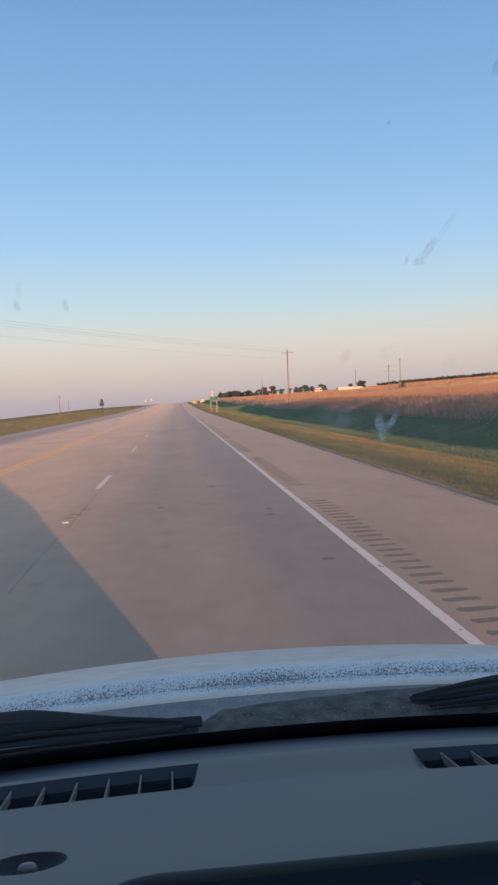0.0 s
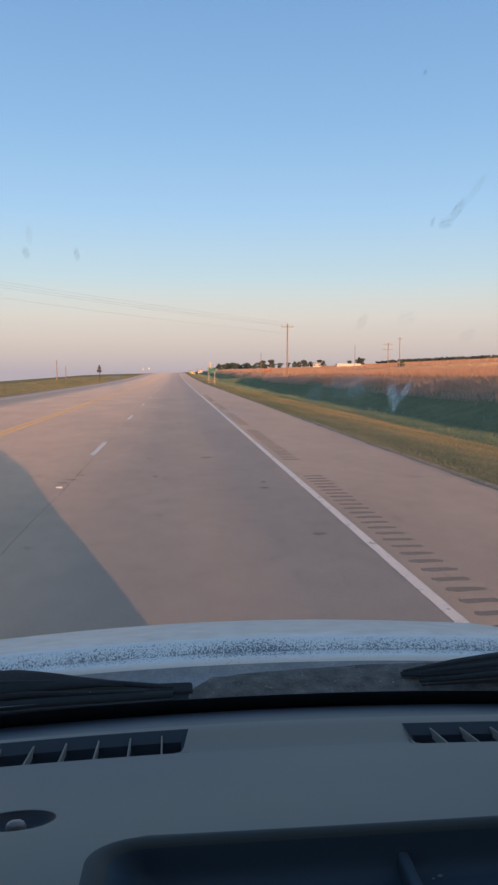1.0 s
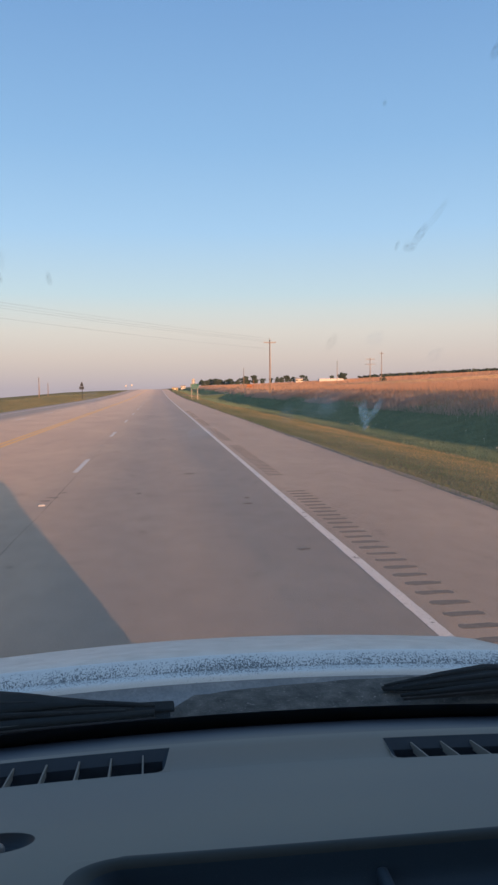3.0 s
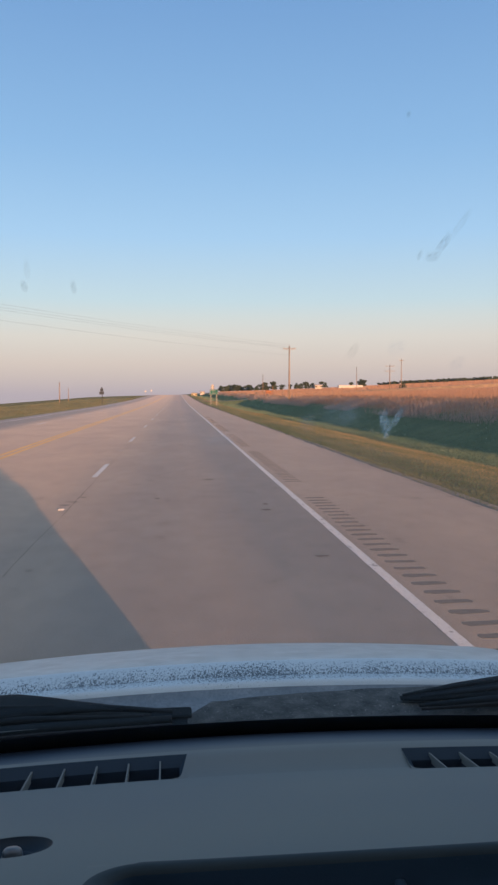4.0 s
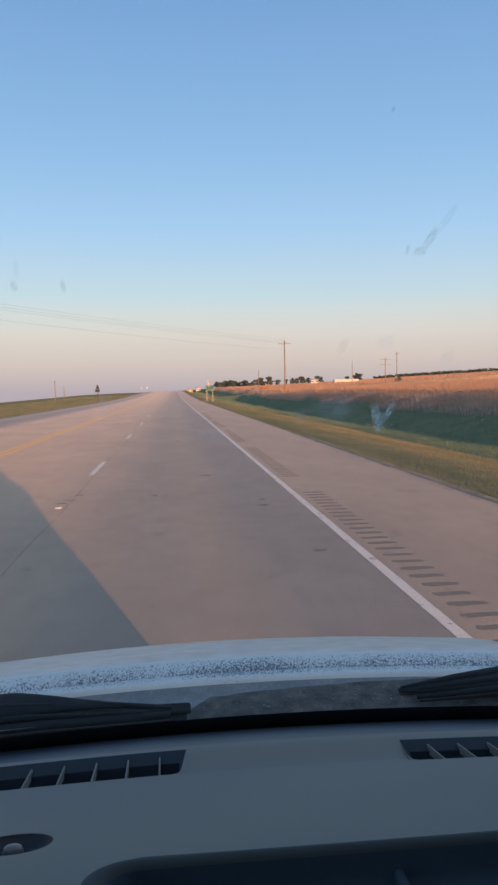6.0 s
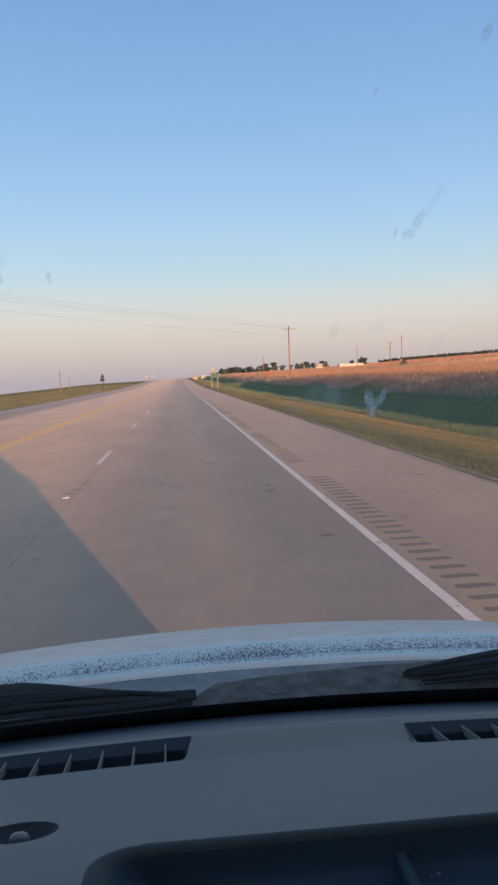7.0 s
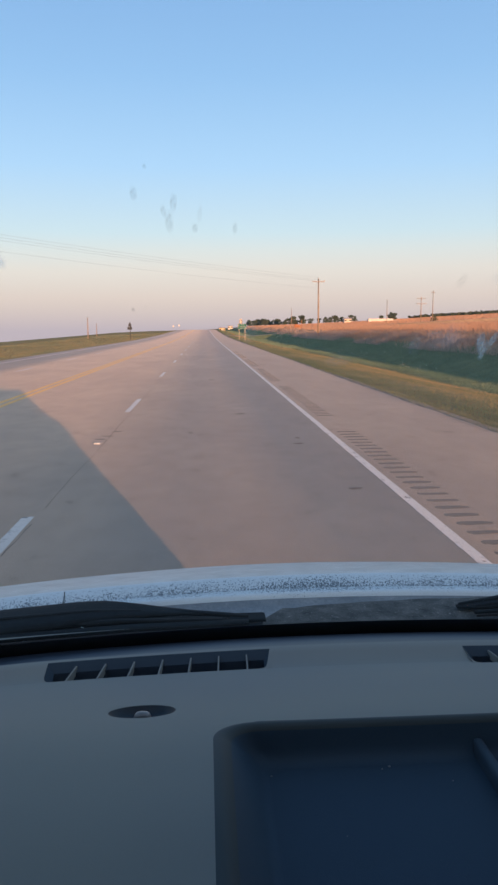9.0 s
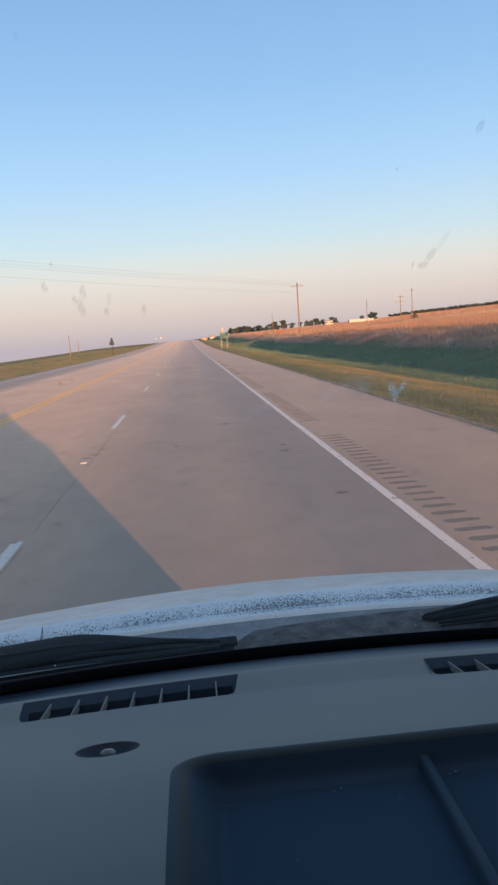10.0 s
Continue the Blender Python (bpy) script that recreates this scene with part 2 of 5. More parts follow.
def smear_material(name, colour, most, ragged=3.0, kind="ShaderNodeBsdfDiffuse"):
    """A thin dirty film: dense in its middle, ragged and fading at its rim."""
    m, n, l, p = material(name, 0.9)
    p.inputs["Base Color"].default_value = (*colour, 1)
    v = coords(n, l, (1, 1, 1), True)
    sub = n.new("ShaderNodeVectorMath"); sub.operation = "SUBTRACT"; sub.inputs[1].default_value = (0.5, 0.5, 0.5)
    l.new(v, sub.inputs[0])
    flat = n.new("ShaderNodeVectorMath"); flat.operation = "MULTIPLY"; flat.inputs[1].default_value = (1, 0, 1)
    l.new(sub.outputs[0], flat.inputs[0])
    ln = n.new("ShaderNodeVectorMath"); ln.operation = "LENGTH"
    l.new(flat.outputs[0], ln.inputs[0])
    fall = n.new("ShaderNodeMapRange"); fall.interpolation_type = "SMOOTHSTEP"
    for key, value in (("From Min", 0.08), ("From Max", 0.48), ("To Min", 1.0), ("To Max", 0.0)):
        fall.inputs[key].default_value = value
    l.new(ln.outputs["Value"], fall.inputs["Value"])
    nz = ramp(n, l, noise_of(n, l, v, ragged, 4.0), [(0.3, (0.25, 0.25, 0.25)), (0.7, (1, 1, 1))])
    mul = n.new("ShaderNodeMath"); mul.operation = "MULTIPLY"
    l.new(fall.outputs[0], mul.inputs[0]); l.new(nz, mul.inputs[1])
    mul2 = n.new("ShaderNodeMath"); mul2.operation = "MULTIPLY"; mul2.inputs[1].default_value = most
    l.new(mul.outputs[0], mul2.inputs[0])
    t, d, mx = n.new("ShaderNodeBsdfTransparent"), n.new(kind), n.new("ShaderNodeMixShader")
    d.inputs["Color"].default_value = (*colour, 1)
    l.new(mul2.outputs[0], mx.inputs[0]); l.new(t.outputs[0], mx.inputs[1]); l.new(d.outputs[0], mx.inputs[2])
    l.new(mx.outputs[0], n["Material Output"].inputs["Surface"])
    return m


def front_shade_material():
    """Dash vinyl with shade painted in: grey fading to near-black towards the glass."""
    m, n, l, p = material("front_strip_shade", 0.85, 0.0, 0.1)
    v = coords(n, l)
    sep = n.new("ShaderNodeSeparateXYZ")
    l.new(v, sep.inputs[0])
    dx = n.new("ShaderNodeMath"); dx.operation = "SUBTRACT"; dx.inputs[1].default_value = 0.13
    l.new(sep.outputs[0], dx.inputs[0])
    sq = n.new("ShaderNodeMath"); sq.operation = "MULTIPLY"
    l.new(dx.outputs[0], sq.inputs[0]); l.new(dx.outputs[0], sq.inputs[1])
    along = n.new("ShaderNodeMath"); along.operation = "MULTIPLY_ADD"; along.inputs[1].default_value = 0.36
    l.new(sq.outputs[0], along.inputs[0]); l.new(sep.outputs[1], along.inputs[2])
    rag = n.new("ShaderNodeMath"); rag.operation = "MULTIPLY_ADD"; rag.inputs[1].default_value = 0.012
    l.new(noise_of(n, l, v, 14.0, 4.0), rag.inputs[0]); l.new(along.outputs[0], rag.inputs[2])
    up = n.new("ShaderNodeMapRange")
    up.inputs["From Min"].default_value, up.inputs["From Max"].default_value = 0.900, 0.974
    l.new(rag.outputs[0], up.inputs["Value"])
    # the shade by the glass is put into the base colour here
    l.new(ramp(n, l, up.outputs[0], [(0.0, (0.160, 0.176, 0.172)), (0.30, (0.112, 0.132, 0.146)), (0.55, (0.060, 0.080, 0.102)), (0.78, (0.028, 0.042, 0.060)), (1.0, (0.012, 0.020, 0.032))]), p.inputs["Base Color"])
    bump(n, l, p, noise_of(n, l, v, 900.0, 2.0), 0.2, 0.0008)
    return m


def hood_edge_material():
    """White paint peeling in fine dark flecks, thickest along the crease at the ridge's foot."""
    m, n, l, p = material("peeling_paint", 0.4, 0.0, 0.4)
    v = coords(n, l)
    sep = n.new("ShaderNodeSeparateXYZ")
    l.new(v, sep.inputs[0])
    dx = n.new("ShaderNodeMath"); dx.operation = "SUBTRACT"; dx.inputs[1].default_value = 0.13
    l.new(sep.outputs[0], dx.inputs[0])
    sq = n.new("ShaderNodeMath"); sq.operation = "MULTIPLY"
    l.new(dx.outputs[0], sq.inputs[0]); l.new(dx.outputs[0], sq.inputs[1])
    along = n.new("ShaderNodeMath"); along.operation = "MULTIPLY_ADD"; along.inputs[1].default_value = 0.09
    l.new(sq.outputs[0], along.inputs[0]); l.new(sep.outputs[1], along.inputs[2])
    up = n.new("ShaderNodeMapRange")
    for key, value in (("From Min", 1.168), ("From Max", 1.246), ("To Min", 0.0), ("To Max", 1.0)):
        up.inputs[key].default_value = value
    l.new(along.outputs[0], up.inputs["Value"])
    # how likely paint is gone, from the bead at the foot to the smooth nose
    dense = ramp(n, l, up.outputs[0], [(0.0, (0.0, 0.0, 0.0)), (0.10, (0.20, 0.20, 0.20)), (0.16, (0.62, 0.62, 0.62)), (0.34, (0.72, 0.72, 0.72)), (0.44, (1.0, 1.0, 1.0)),
                                       (0.60, (0.80, 0.80, 0.80)), (0.85, (0.50, 0.50, 0.50)), (0.97, (0.05, 0.05, 0.05))])
    patch = noise_of(n, l, coords(n, l, (1, 0.5, 1)), 9.0, 3.0)
    fleck = noise_of(n, l, coords(n, l, (1, 0.5, 1)), 400.0, 3.0, 0.65)
    s1 = n.new("ShaderNodeMath"); s1.operation = "MULTIPLY_ADD"; s1.inputs[1].default_value = 0.22
    l.new(dense, s1.inputs[0]); l.new(fleck, s1.inputs[2])
    s2 = n.new("ShaderNodeMath"); s2.operation = "MULTIPLY_ADD"; s2.inputs[1].default_value = 0.26
    l.new(patch, s2.inputs[0]); l.new(s1.outputs[0], s2.inputs[2])
    c = ramp(n, l, s2.outputs[0], [(0.79, (0.420, 0.505, 0.550)), (0.87, (0.072, 0.102, 0.126))])
    l.new(c, p.inputs["Base Color"])
    bump(n, l, p, fleck, 0.4, 0.002)
    return m


M_ASPHALT = asphalt_material()
M_WHITE_LINE = paint_line_material("white_road_paint", (0.53, 0.525, 0.51))
M_YELLOW_LINE = paint_line_material("yellow_road_paint", (0.78, 0.44, 0.12))
M_GROUND = ground_material()
M_GRAVEL = speckled("gravel", (0.105, 0.088, 0.070), (0.215, 0.185, 0.150), 4.0, 0.95, bump_scale=30, bump_strength=1.0, bump_dist=0.03)
M_GROOVE = speckled("groove_shade_crack_tar", (0.094, 0.083, 0.070), (0.150, 0.132, 0.110), 8.0, 0.95, bump_scale=80, bump_strength=0.6)
M_VERGE = blade_material("verge_grass", (0.098, 0.130, 0.098), (0.146, 0.166, 0.120), 0.42, (0.60, 0.76, 0.70), 0.3)
M_STRAW = blade_material("straw_grass", (0.210, 0.182, 0.112), (0.275, 0.222, 0.134), 0.4, (0.60, 0.76, 0.70), 0.3)
M_FRINGE = blade_material("grey_brown_tall_grass", (0.300, 0.246, 0.222), (0.375, 0.298, 0.256), 0.5, (0.88, 0.88, 0.90), 0.12)
M_DITCH = blade_material("ditch_grass", (0.128, 0.190, 0.132), (0.175, 0.232, 0.158), 0.48, (0.80, 0.92, 0.92))
M_FIELD = blade_material("dry_field_grass", (0.325, 0.216, 0.154), (0.352, 0.236, 0.168), 0.42, (0.92, 0.91, 0.92), 0.05)
M_LEAF = blade_material("tree_leaves", (0.040, 0.058, 0.050), (0.068, 0.086, 0.070), 0.2)
M_FLOWER = blade_material("flower_petals", (0.48, 0.50, 0.46), (0.62, 0.62, 0.58), 0.4)
M_BARK = speckled("bark", (0.05, 0.04, 0.03), (0.11, 0.09, 0.07), 4.0, 0.95, bump_strength=0.8, bump_dist=0.02)
M_POLE = speckled("weathered_pole_wood", (0.125, 0.102, 0.085), (0.21, 0.175, 0.145), 3.0, 0.9, stretch=(6, 6, 0.5), bump_strength=0.5)
M_POST = speckled("pale_post_wood", (0.25, 0.235, 0.21), (0.34, 0.315, 0.28), 3.0, 0.9, stretch=(6, 6, 0.5), bump_strength=0.3)
M_CERAMIC = speckled("insulator_ceramic", (0.2, 0.2, 0.2), (0.35, 0.34, 0.33), 9.0, 0.3)
M_WIRE = speckled("wire", (0.10, 0.10, 0.11), (0.16, 0.16, 0.17), 5.0, 0.5, 0.6)
M_GALV = speckled("galvanised_steel", (0.42, 0.42, 0.42), (0.60, 0.60, 0.58), 7.0, 0.45, 0.7)
M_SIGN_GREEN = speckled("green_sign_sheeting", (0.001, 0.060, 0.056), (0.002, 0.078, 0.070), 3.0, 0.85, 0.0, 0.05, bump_strength=0.02)
M_SIGN_WHITE = speckled("white_sign_sheeting", (0.30, 0.30, 0.295), (0.37, 0.37, 0.36), 3.0, 0.85, 0.0, 0.05, bump_strength=0.02)
M_BLACK = speckled("black_print", (0.015, 0.015, 0.016), (0.03, 0.03, 0.03), 4.0, 0.6, bump_strength=0.02)
M_WHITE_PAINT = speckled("white_body_paint", (0.365, 0.395, 0.400), (0.410, 0.440, 0.445), 2.5, 0.4, 0.0, 0.45, bump_scale=300, bump_strength=0.02)
M_PEEL = hood_edge_material()
M_HOOD_GREY = speckled("hood_panel_tone", (0.120, 0.152, 0.178), (0.180, 0.216, 0.240), 22.0, 0.5, 0.0, 0.3, bump_scale=300, bump_strength=0.05)
M_VENT = soft_plastic("navy_slot_wall", (0.020, 0.036, 0.054), 0.05)
# near-black that stands in for shade in the screen gap and vent ducts
M_GAP = soft_plastic("gap_shade_black", (0.024, 0.038, 0.058), 0.1, 0.9, 0.05)
M_FRIT = soft_plastic("black_glass_print", (0.034, 0.050, 0.072), 0.1, 0.35, 0.5)
M_SIDE = soft_plastic("dark_slate_plastic", (0.036, 0.050, 0.056), 0.05, 0.65, 0.2)
M_PAD = soft_plastic("navy_glue_pad", (0.09, 0.16, 0.30), 0.05, 0.6, 0.3)
M_WIPER = speckled("dusty_wiper_plastic", (0.006, 0.010, 0.014), (0.012, 0.018, 0.022), 14.0, 0.8, 0.0, 0.12, bump_scale=200, bump_strength=0.3)
M_EDGE = soft_plastic("grey_glass_edge", (0.11, 0.13, 0.13), 0.1)
M_COWL = speckled("dusty_cowl_plastic", (0.032, 0.040, 0.043), (0.098, 0.106, 0.104), 34.0, 0.85, 0.0, 0.15, bump_scale=160, bump_strength=0.5, specks=(0.22, 0.23, 0.22))
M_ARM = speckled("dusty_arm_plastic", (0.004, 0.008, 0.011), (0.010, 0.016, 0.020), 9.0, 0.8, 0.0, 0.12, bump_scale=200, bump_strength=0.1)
M_RUBBER = speckled("rubber", (0.008, 0.010, 0.012), (0.016, 0.018, 0.020), 20.0, 0.7, 0.0, 0.2, bump_strength=0.1)
M_DASH = soft_plastic("grey_dash_vinyl", (0.162, 0.178, 0.171), 0.075, 0.7, 0.2, 0.10)
M_TRAY = soft_plastic("dark_tray_plastic", (0.028, 0.048, 0.068), 0.06, 0.65, 0.25)
M_BOWL = soft_plastic("dark_bowl_plastic", (0.013, 0.023, 0.034), 0.05, 0.6, 0.3)
M_MAT = soft_plastic("navy_rubber_mat", (0.021, 0.044, 0.070), 0.08, 0.7, 0.25, 0.04)
M_DARK = speckled("dark_cabin_plastic", (0.008, 0.008, 0.009), (0.014, 0.014, 0.015), 6.0, 0.8, bump_strength=0.05)
M_LINER = speckled("grey_headliner_fabric", (0.27, 0.30, 0.35), (0.32, 0.35, 0.40), 5.0, 0.95, bump_scale=500, bump_strength=0.3)
M_DOME = speckled("frosted_white_lens", (0.10, 0.115, 0.125), (0.155, 0.17, 0.18), 10.0, 0.3, bump_strength=0.02)
M_GLASS = glass_material()
M_BROWN = speckled("dull_brown_metal", (0.022, 0.027, 0.034), (0.036, 0.042, 0.050), 2.0, 0.9, 0.0, 0.1, bump_strength=0.05)
M_CREAM = speckled("sunlit_white_panel", (0.31, 0.32, 0.32), (0.37, 0.38, 0.38), 0.6, 0.85, 0.0, 0.1, bump_strength=0.02)
M_RED = speckled("red_printed_panel", (0.38, 0.06, 0.04), (0.50, 0.10, 0.06), 0.8, 0.6, bump_strength=0.02)
M_YELLOW_WALL = speckled("yellow_metal_siding", (0.31, 0.285, 0.185), (0.37, 0.34, 0.23), 0.7, 0.85, 0.0, 0.1, bump_strength=0.02)
M_ROOF = speckled("grey_metal_roof", (0.22, 0.21, 0.20), (0.34, 0.33, 0.31), 0.9, 0.6, bump_strength=0.05)
M_ORANGE = speckled("faded_orange_enamel", (0.18, 0.085, 0.045), (0.24, 0.12, 0.07), 2.0, 0.85, 0.0, 0.1, bump_strength=0.05)


# ---- mesh helpers ----
def mesh_object(name, bm, mat, parent=None, label="", smooth=False):
    me = bpy.data.meshes.new(name)
    bmesh.ops.recalc_face_normals(bm, faces=bm.faces[:])
    bm.to_mesh(me)
    bm.free()
    me.materials.append(mat)
    if smooth:
        for f in me.polygons:
            f.use_smooth = True
    ob = new(name, me)
    if parent is not None:
        ob.parent = parent
    if label:
        tagged(ob, label)
    return ob


def part(name, bm, mat, parent, label="", smooth=False):
    return mesh_object(name, bm, mat, parent, label, smooth)


def thing(name, label, category, at=(0, 0, 0), turn=0.0, group="", kind=""):
    ob = new(name)
    ob.matrix_basis = pose(*at, 0, 0, turn)
    return tagged(ob, label, category, group, kind)


def box(bm, x0, x1, y0, y1, z0, z1, bevel=0.0):
    made = bmesh.ops.create_cube(bm, size=1.0)["verts"]
    for v in made:
        v.co = Vector(((x0 + x1) / 2 + v.co.x * (x1 - x0), (y0 + y1) / 2 + v.co.y * (y1 - y0), (z0 + z1) / 2 + v.co.z * (z1 - z0)))
    if bevel > 0:
        edges = {e for v in made for e in v.link_edges}
        bmesh.ops.bevel(bm, geom=list(edges), offset=bevel, segments=2, affect="EDGES", profile=0.6)
    return bm


def boxed(*a, bevel=0.0):
    return box(bmesh.new(), *a, bevel=bevel)


def rod(bm, a, b, r0, r1=None, n=8):
    """A tapered round bar from a to b."""
    a, b = Vector(a), Vector(b)
    r1 = r0 if r1 is None else r1
    q = (b - a).to_track_quat("Z", "Y").to_matrix()
    rings = []
    for c, r in ((a, r0), (b, r1)):
        rings.append([bm.verts.new(c + q @ Vector((r * math.cos(k * math.tau / n), r * math.sin(k * math.tau / n), 0))) for k in range(n)])
    for k in range(n):
        bm.faces.new((rings[0][k], rings[0][(k + 1) % n], rings[1][(k + 1) % n], rings[1][k]))
    bm.faces.new(rings[0][::-1]); bm.faces.new(rings[1])
    return bm


def tube(bm, points, radii, n=8):
    """A bar along several points."""
    rings = []
    for k, c in enumerate(points):
        c = Vector(c)
        d = Vector(points[min(k + 1, len(points) - 1)]) - Vector(points[max(k - 1, 0)])
        q = d.to_track_quat("Z", "Y").to_matrix()
        rings.append([bm.verts.new(c + q @ Vector((radii[k] * math.cos(j * math.tau / n), radii[k] * math.sin(j * math.tau / n), 0))) for j in range(n)])
    for r, s in zip(rings, rings[1:]):
        for j in range(n):
            bm.faces.new((r[j], r[(j + 1) % n], s[(j + 1) % n], s[j]))
    bm.faces.new(rings[0][::-1]); bm.faces.new(rings[-1])
    return bm


def sheet(bm, us, vs, f, keep=None):
    """A grid surface: f(u, v) gives each corner."""
    g = [[bm.verts.new(f(u, v)) for v in vs] for u in us]
    for i in range(len(us) - 1):
        for j in range(len(vs) - 1):
            if keep is None or keep((us[i] + us[i + 1]) / 2, (vs[j] + vs[j + 1]) / 2):
                bm.faces.new((g[i][j], g[i + 1][j], g[i + 1][j + 1], g[i][j + 1]))
    return bm


def outline_slab(bm, outline, depth):
    """A flat slab in x and z with that outline, its face at y = 0, reaching back to y = depth."""
    front = [bm.verts.new((x, 0, z)) for x, z in outline]
    back = [bm.verts.new((x, depth, z)) for x, z in outline]
    bm.faces.new(front); bm.faces.new(back[::-1])
    k = len(outline)
    for i in range(k):
        bm.faces.new((front[i], front[(i + 1) % k], back[(i + 1) % k], back[i]))
    return bm


def interp(x, table):
    return float(np.interp(x, [a for a, _ in table], [b for _, b in table]))


def steps(a, b, k):
    return [a + (b - a) * i / k for i in range(k + 1)]


# ---- ground and road ----
RIGHT = [(0, -0.02), (0.8, -0.07), (2.5, -0.22), (4.2, -0.48), (6.5, -0.85), (9.5, -0.90), (12.0, -0.12), (15.0, 0.82), (17.2, 1.42), (22, 1.60),
         (55, 2.5), (100, 4.3), (200, 9.3), (320, 12.5), (600, 14), (5000, 20)]
LEFT = [(0, -0.02), (1, -0.08), (4, -0.35), (10, -0.45), (20, -0.7), (34, -1.25), (90, -5.5), (190, -13), (1000, -70), (5000, -240)]


CREST = 410.0


def road_z(y):
    """The highway climbs gently to a crest and drops away behind it."""
    t = min(max((y - 110) / (CREST - 110), 0), 1)
    return 1.75 * t * t * (3 - 2 * t) - max(0, min(y - CREST, 500)) * 0.010


def land_z(x, y):
    z = road_z(y)
    if x > ROAD_R:
        far = min(1.0, 3500.0 / max(3500.0, abs(y)))
        z += interp(x - ROAD_R, RIGHT) * far
        z += max(0, min(y - CREST, 500)) * 0.010 * min(1, (x - ROAD_R) / 10)
    elif x < ROAD_L:
        z += interp(ROAD_L - x, LEFT)
    else:
        z -= 0.25
    if x > 14 or x < -16:
        z += 0.25 * noise.noise((x * 0.05, y * 0.03, 0.3)) * min(1, abs(x) / 40)
    return z


def build_ground():
    xs = [-4800, -2500, -1200, -700, -400, -250, -160, -110, -80, -60, -48, -38, -30, -24, -19, -16.5, -14.5, -13.2, ROAD_L - 0.002,
          ROAD_L + 0.3, 0, ROAD_R - 0.3, ROAD_R + 0.002, 5.45, 6.2, 7.2, 8.4, 9.6, 11, 12.5, 14, 15.5, 16.7, 18, 19.7, 22, 26, 32, 40, 50, 62, 78, 100, 130, 165,
          205, 260, 325, 420, 600, 1000, 2000, 4800]
    ys = [-4800, -2000, -900, -450, -250, -150, -100, -70, -50, -35, -20, -8] + steps(0, 60, 30) + steps(64, 160, 24) + \
         steps(170, 480, 31) + steps(500, 1000, 20) + [1100, 1300, 1600, 2100, 3000, 4800]
    bm = sheet(bmesh.new(), xs, ys, lambda x, y: (x, y, land_z(x, y)))
    g = mesh_object("ground", bm, M_GROUND, smooth=True)
    tagged(g, "grassy verge, green ditch and dry orange field", "ground", kind="structure")
    return g


build_ground()


def strip(bm, x0, x1, y0, y1, lift, step=12.0):
    k = max(1, int((y1 - y0) / step))
    return sheet(bm, [x0, x1], steps(y0, y1, k), lambda x, y: (x, y, road_z(y) + lift))


RUMBLE_X0, RUMBLE_X1, RUMBLE_Y0, RUMBLE_Y1 = 2.10, 2.47, -6.0, 60.0
road = thing("road", "worn pinkish-grey asphalt highway with a wide paved shoulder", "road", kind="structure")
bm = bmesh.new()
strip(bm, ROAD_L, RUMBLE_X0, -420, 900, 0.0)
strip(bm, RUMBLE_X1, ROAD_R, -420, 900, 0.0)
strip(bm, RUMBLE_X0, RUMBLE_X1, -420, RUMBLE_Y0, 0.0)
strip(bm, RUMBLE_X0, RUMBLE_X1, RUMBLE_Y1, 900, 0.0)
pavement = part("asphalt", bm, M_ASPHALT, road)
# broken outer edge of the shoulder: a ragged lip of asphalt and a strip of gravel
bm = bmesh.new()
ys = steps(-40, 200, 480)
rows_ = []
for y in ys:
    w = 0.02 + 0.07 * abs(noise.noise((y * 0.9, 3.1, 0))) + 0.05 * noise.noise((y * 4.1, 1.7, 0))
    rows_.append([bm.verts.new(p) for p in ((ROAD_R - 0.02, y, road_z(y) + 0.003), (ROAD_R + w, y, road_z(y) + 0.001), (ROAD_R + w + 0.02, y, road_z(y) - 0.09))])
for r, s in zip(rows_, rows_[1:]):
    for j in range(2):
        bm.faces.new((r[j], r[j + 1], s[j + 1], s[j]))
part("broken_edge", bm, M_ASPHALT, road, "crumbled asphalt edge")

# milled rumble strip: grooves in groups, each a very shallow rounded trough
bm = bmesh.new()
profile, y = [(RUMBLE_Y0, 0.0)], RUMBLE_Y0 + 0.05
grooves = []
k = 0
while y < RUMBLE_Y1 - 0.4:
    if k % 34 < 27:
        profile += [(y, 0.0), (y + 0.03, -0.0010), (y + 0.095, -0.0016), (y + 0.16, -0.0010), (y + 0.19, 0.0)]
        grooves.append(y)
    y += 0.305
    k += 1
profile.append((RUMBLE_Y1, 0.0))
prev = None
for y, z in profile:
    cur = [bm.verts.new((RUMBLE_X0, y, z)), bm.verts.new((RUMBLE_X1, y, z))]
    if prev:
        bm.faces.new((prev[0], prev[1], cur[1], cur[0]))
    prev = cur
rumble = part("rumble_strip", bm, M_ASPHALT, road, "milled grooves along the shoulder")
# flush dark patches over the troughs: the grooves' shade is put into their colour
rg = np.random.default_rng(21)
shapes = []
for k in range(6):
    gm = bmesh.new()
    w = RUMBLE_X1 - RUMBLE_X0 - 0.03
    rim = []
    for j in range(18):
        u = j / 18 * math.tau
        c, q = math.cos(u), math.sin(u)
        rim.append((w / 2 + w / 2 * math.copysign(abs(c) ** 0.3, c) * (0.92 + 0.08 * rg.random()), 0.095 + 0.061 * math.copysign(abs(q) ** 0.7, q) * (0.70 + 0.5 * rg.random())))
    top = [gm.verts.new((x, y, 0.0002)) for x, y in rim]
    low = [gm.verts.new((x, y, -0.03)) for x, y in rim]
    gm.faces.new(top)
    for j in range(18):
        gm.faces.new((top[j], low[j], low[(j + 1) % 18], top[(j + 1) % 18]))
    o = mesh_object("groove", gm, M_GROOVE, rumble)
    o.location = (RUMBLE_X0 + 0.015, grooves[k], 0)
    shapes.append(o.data)
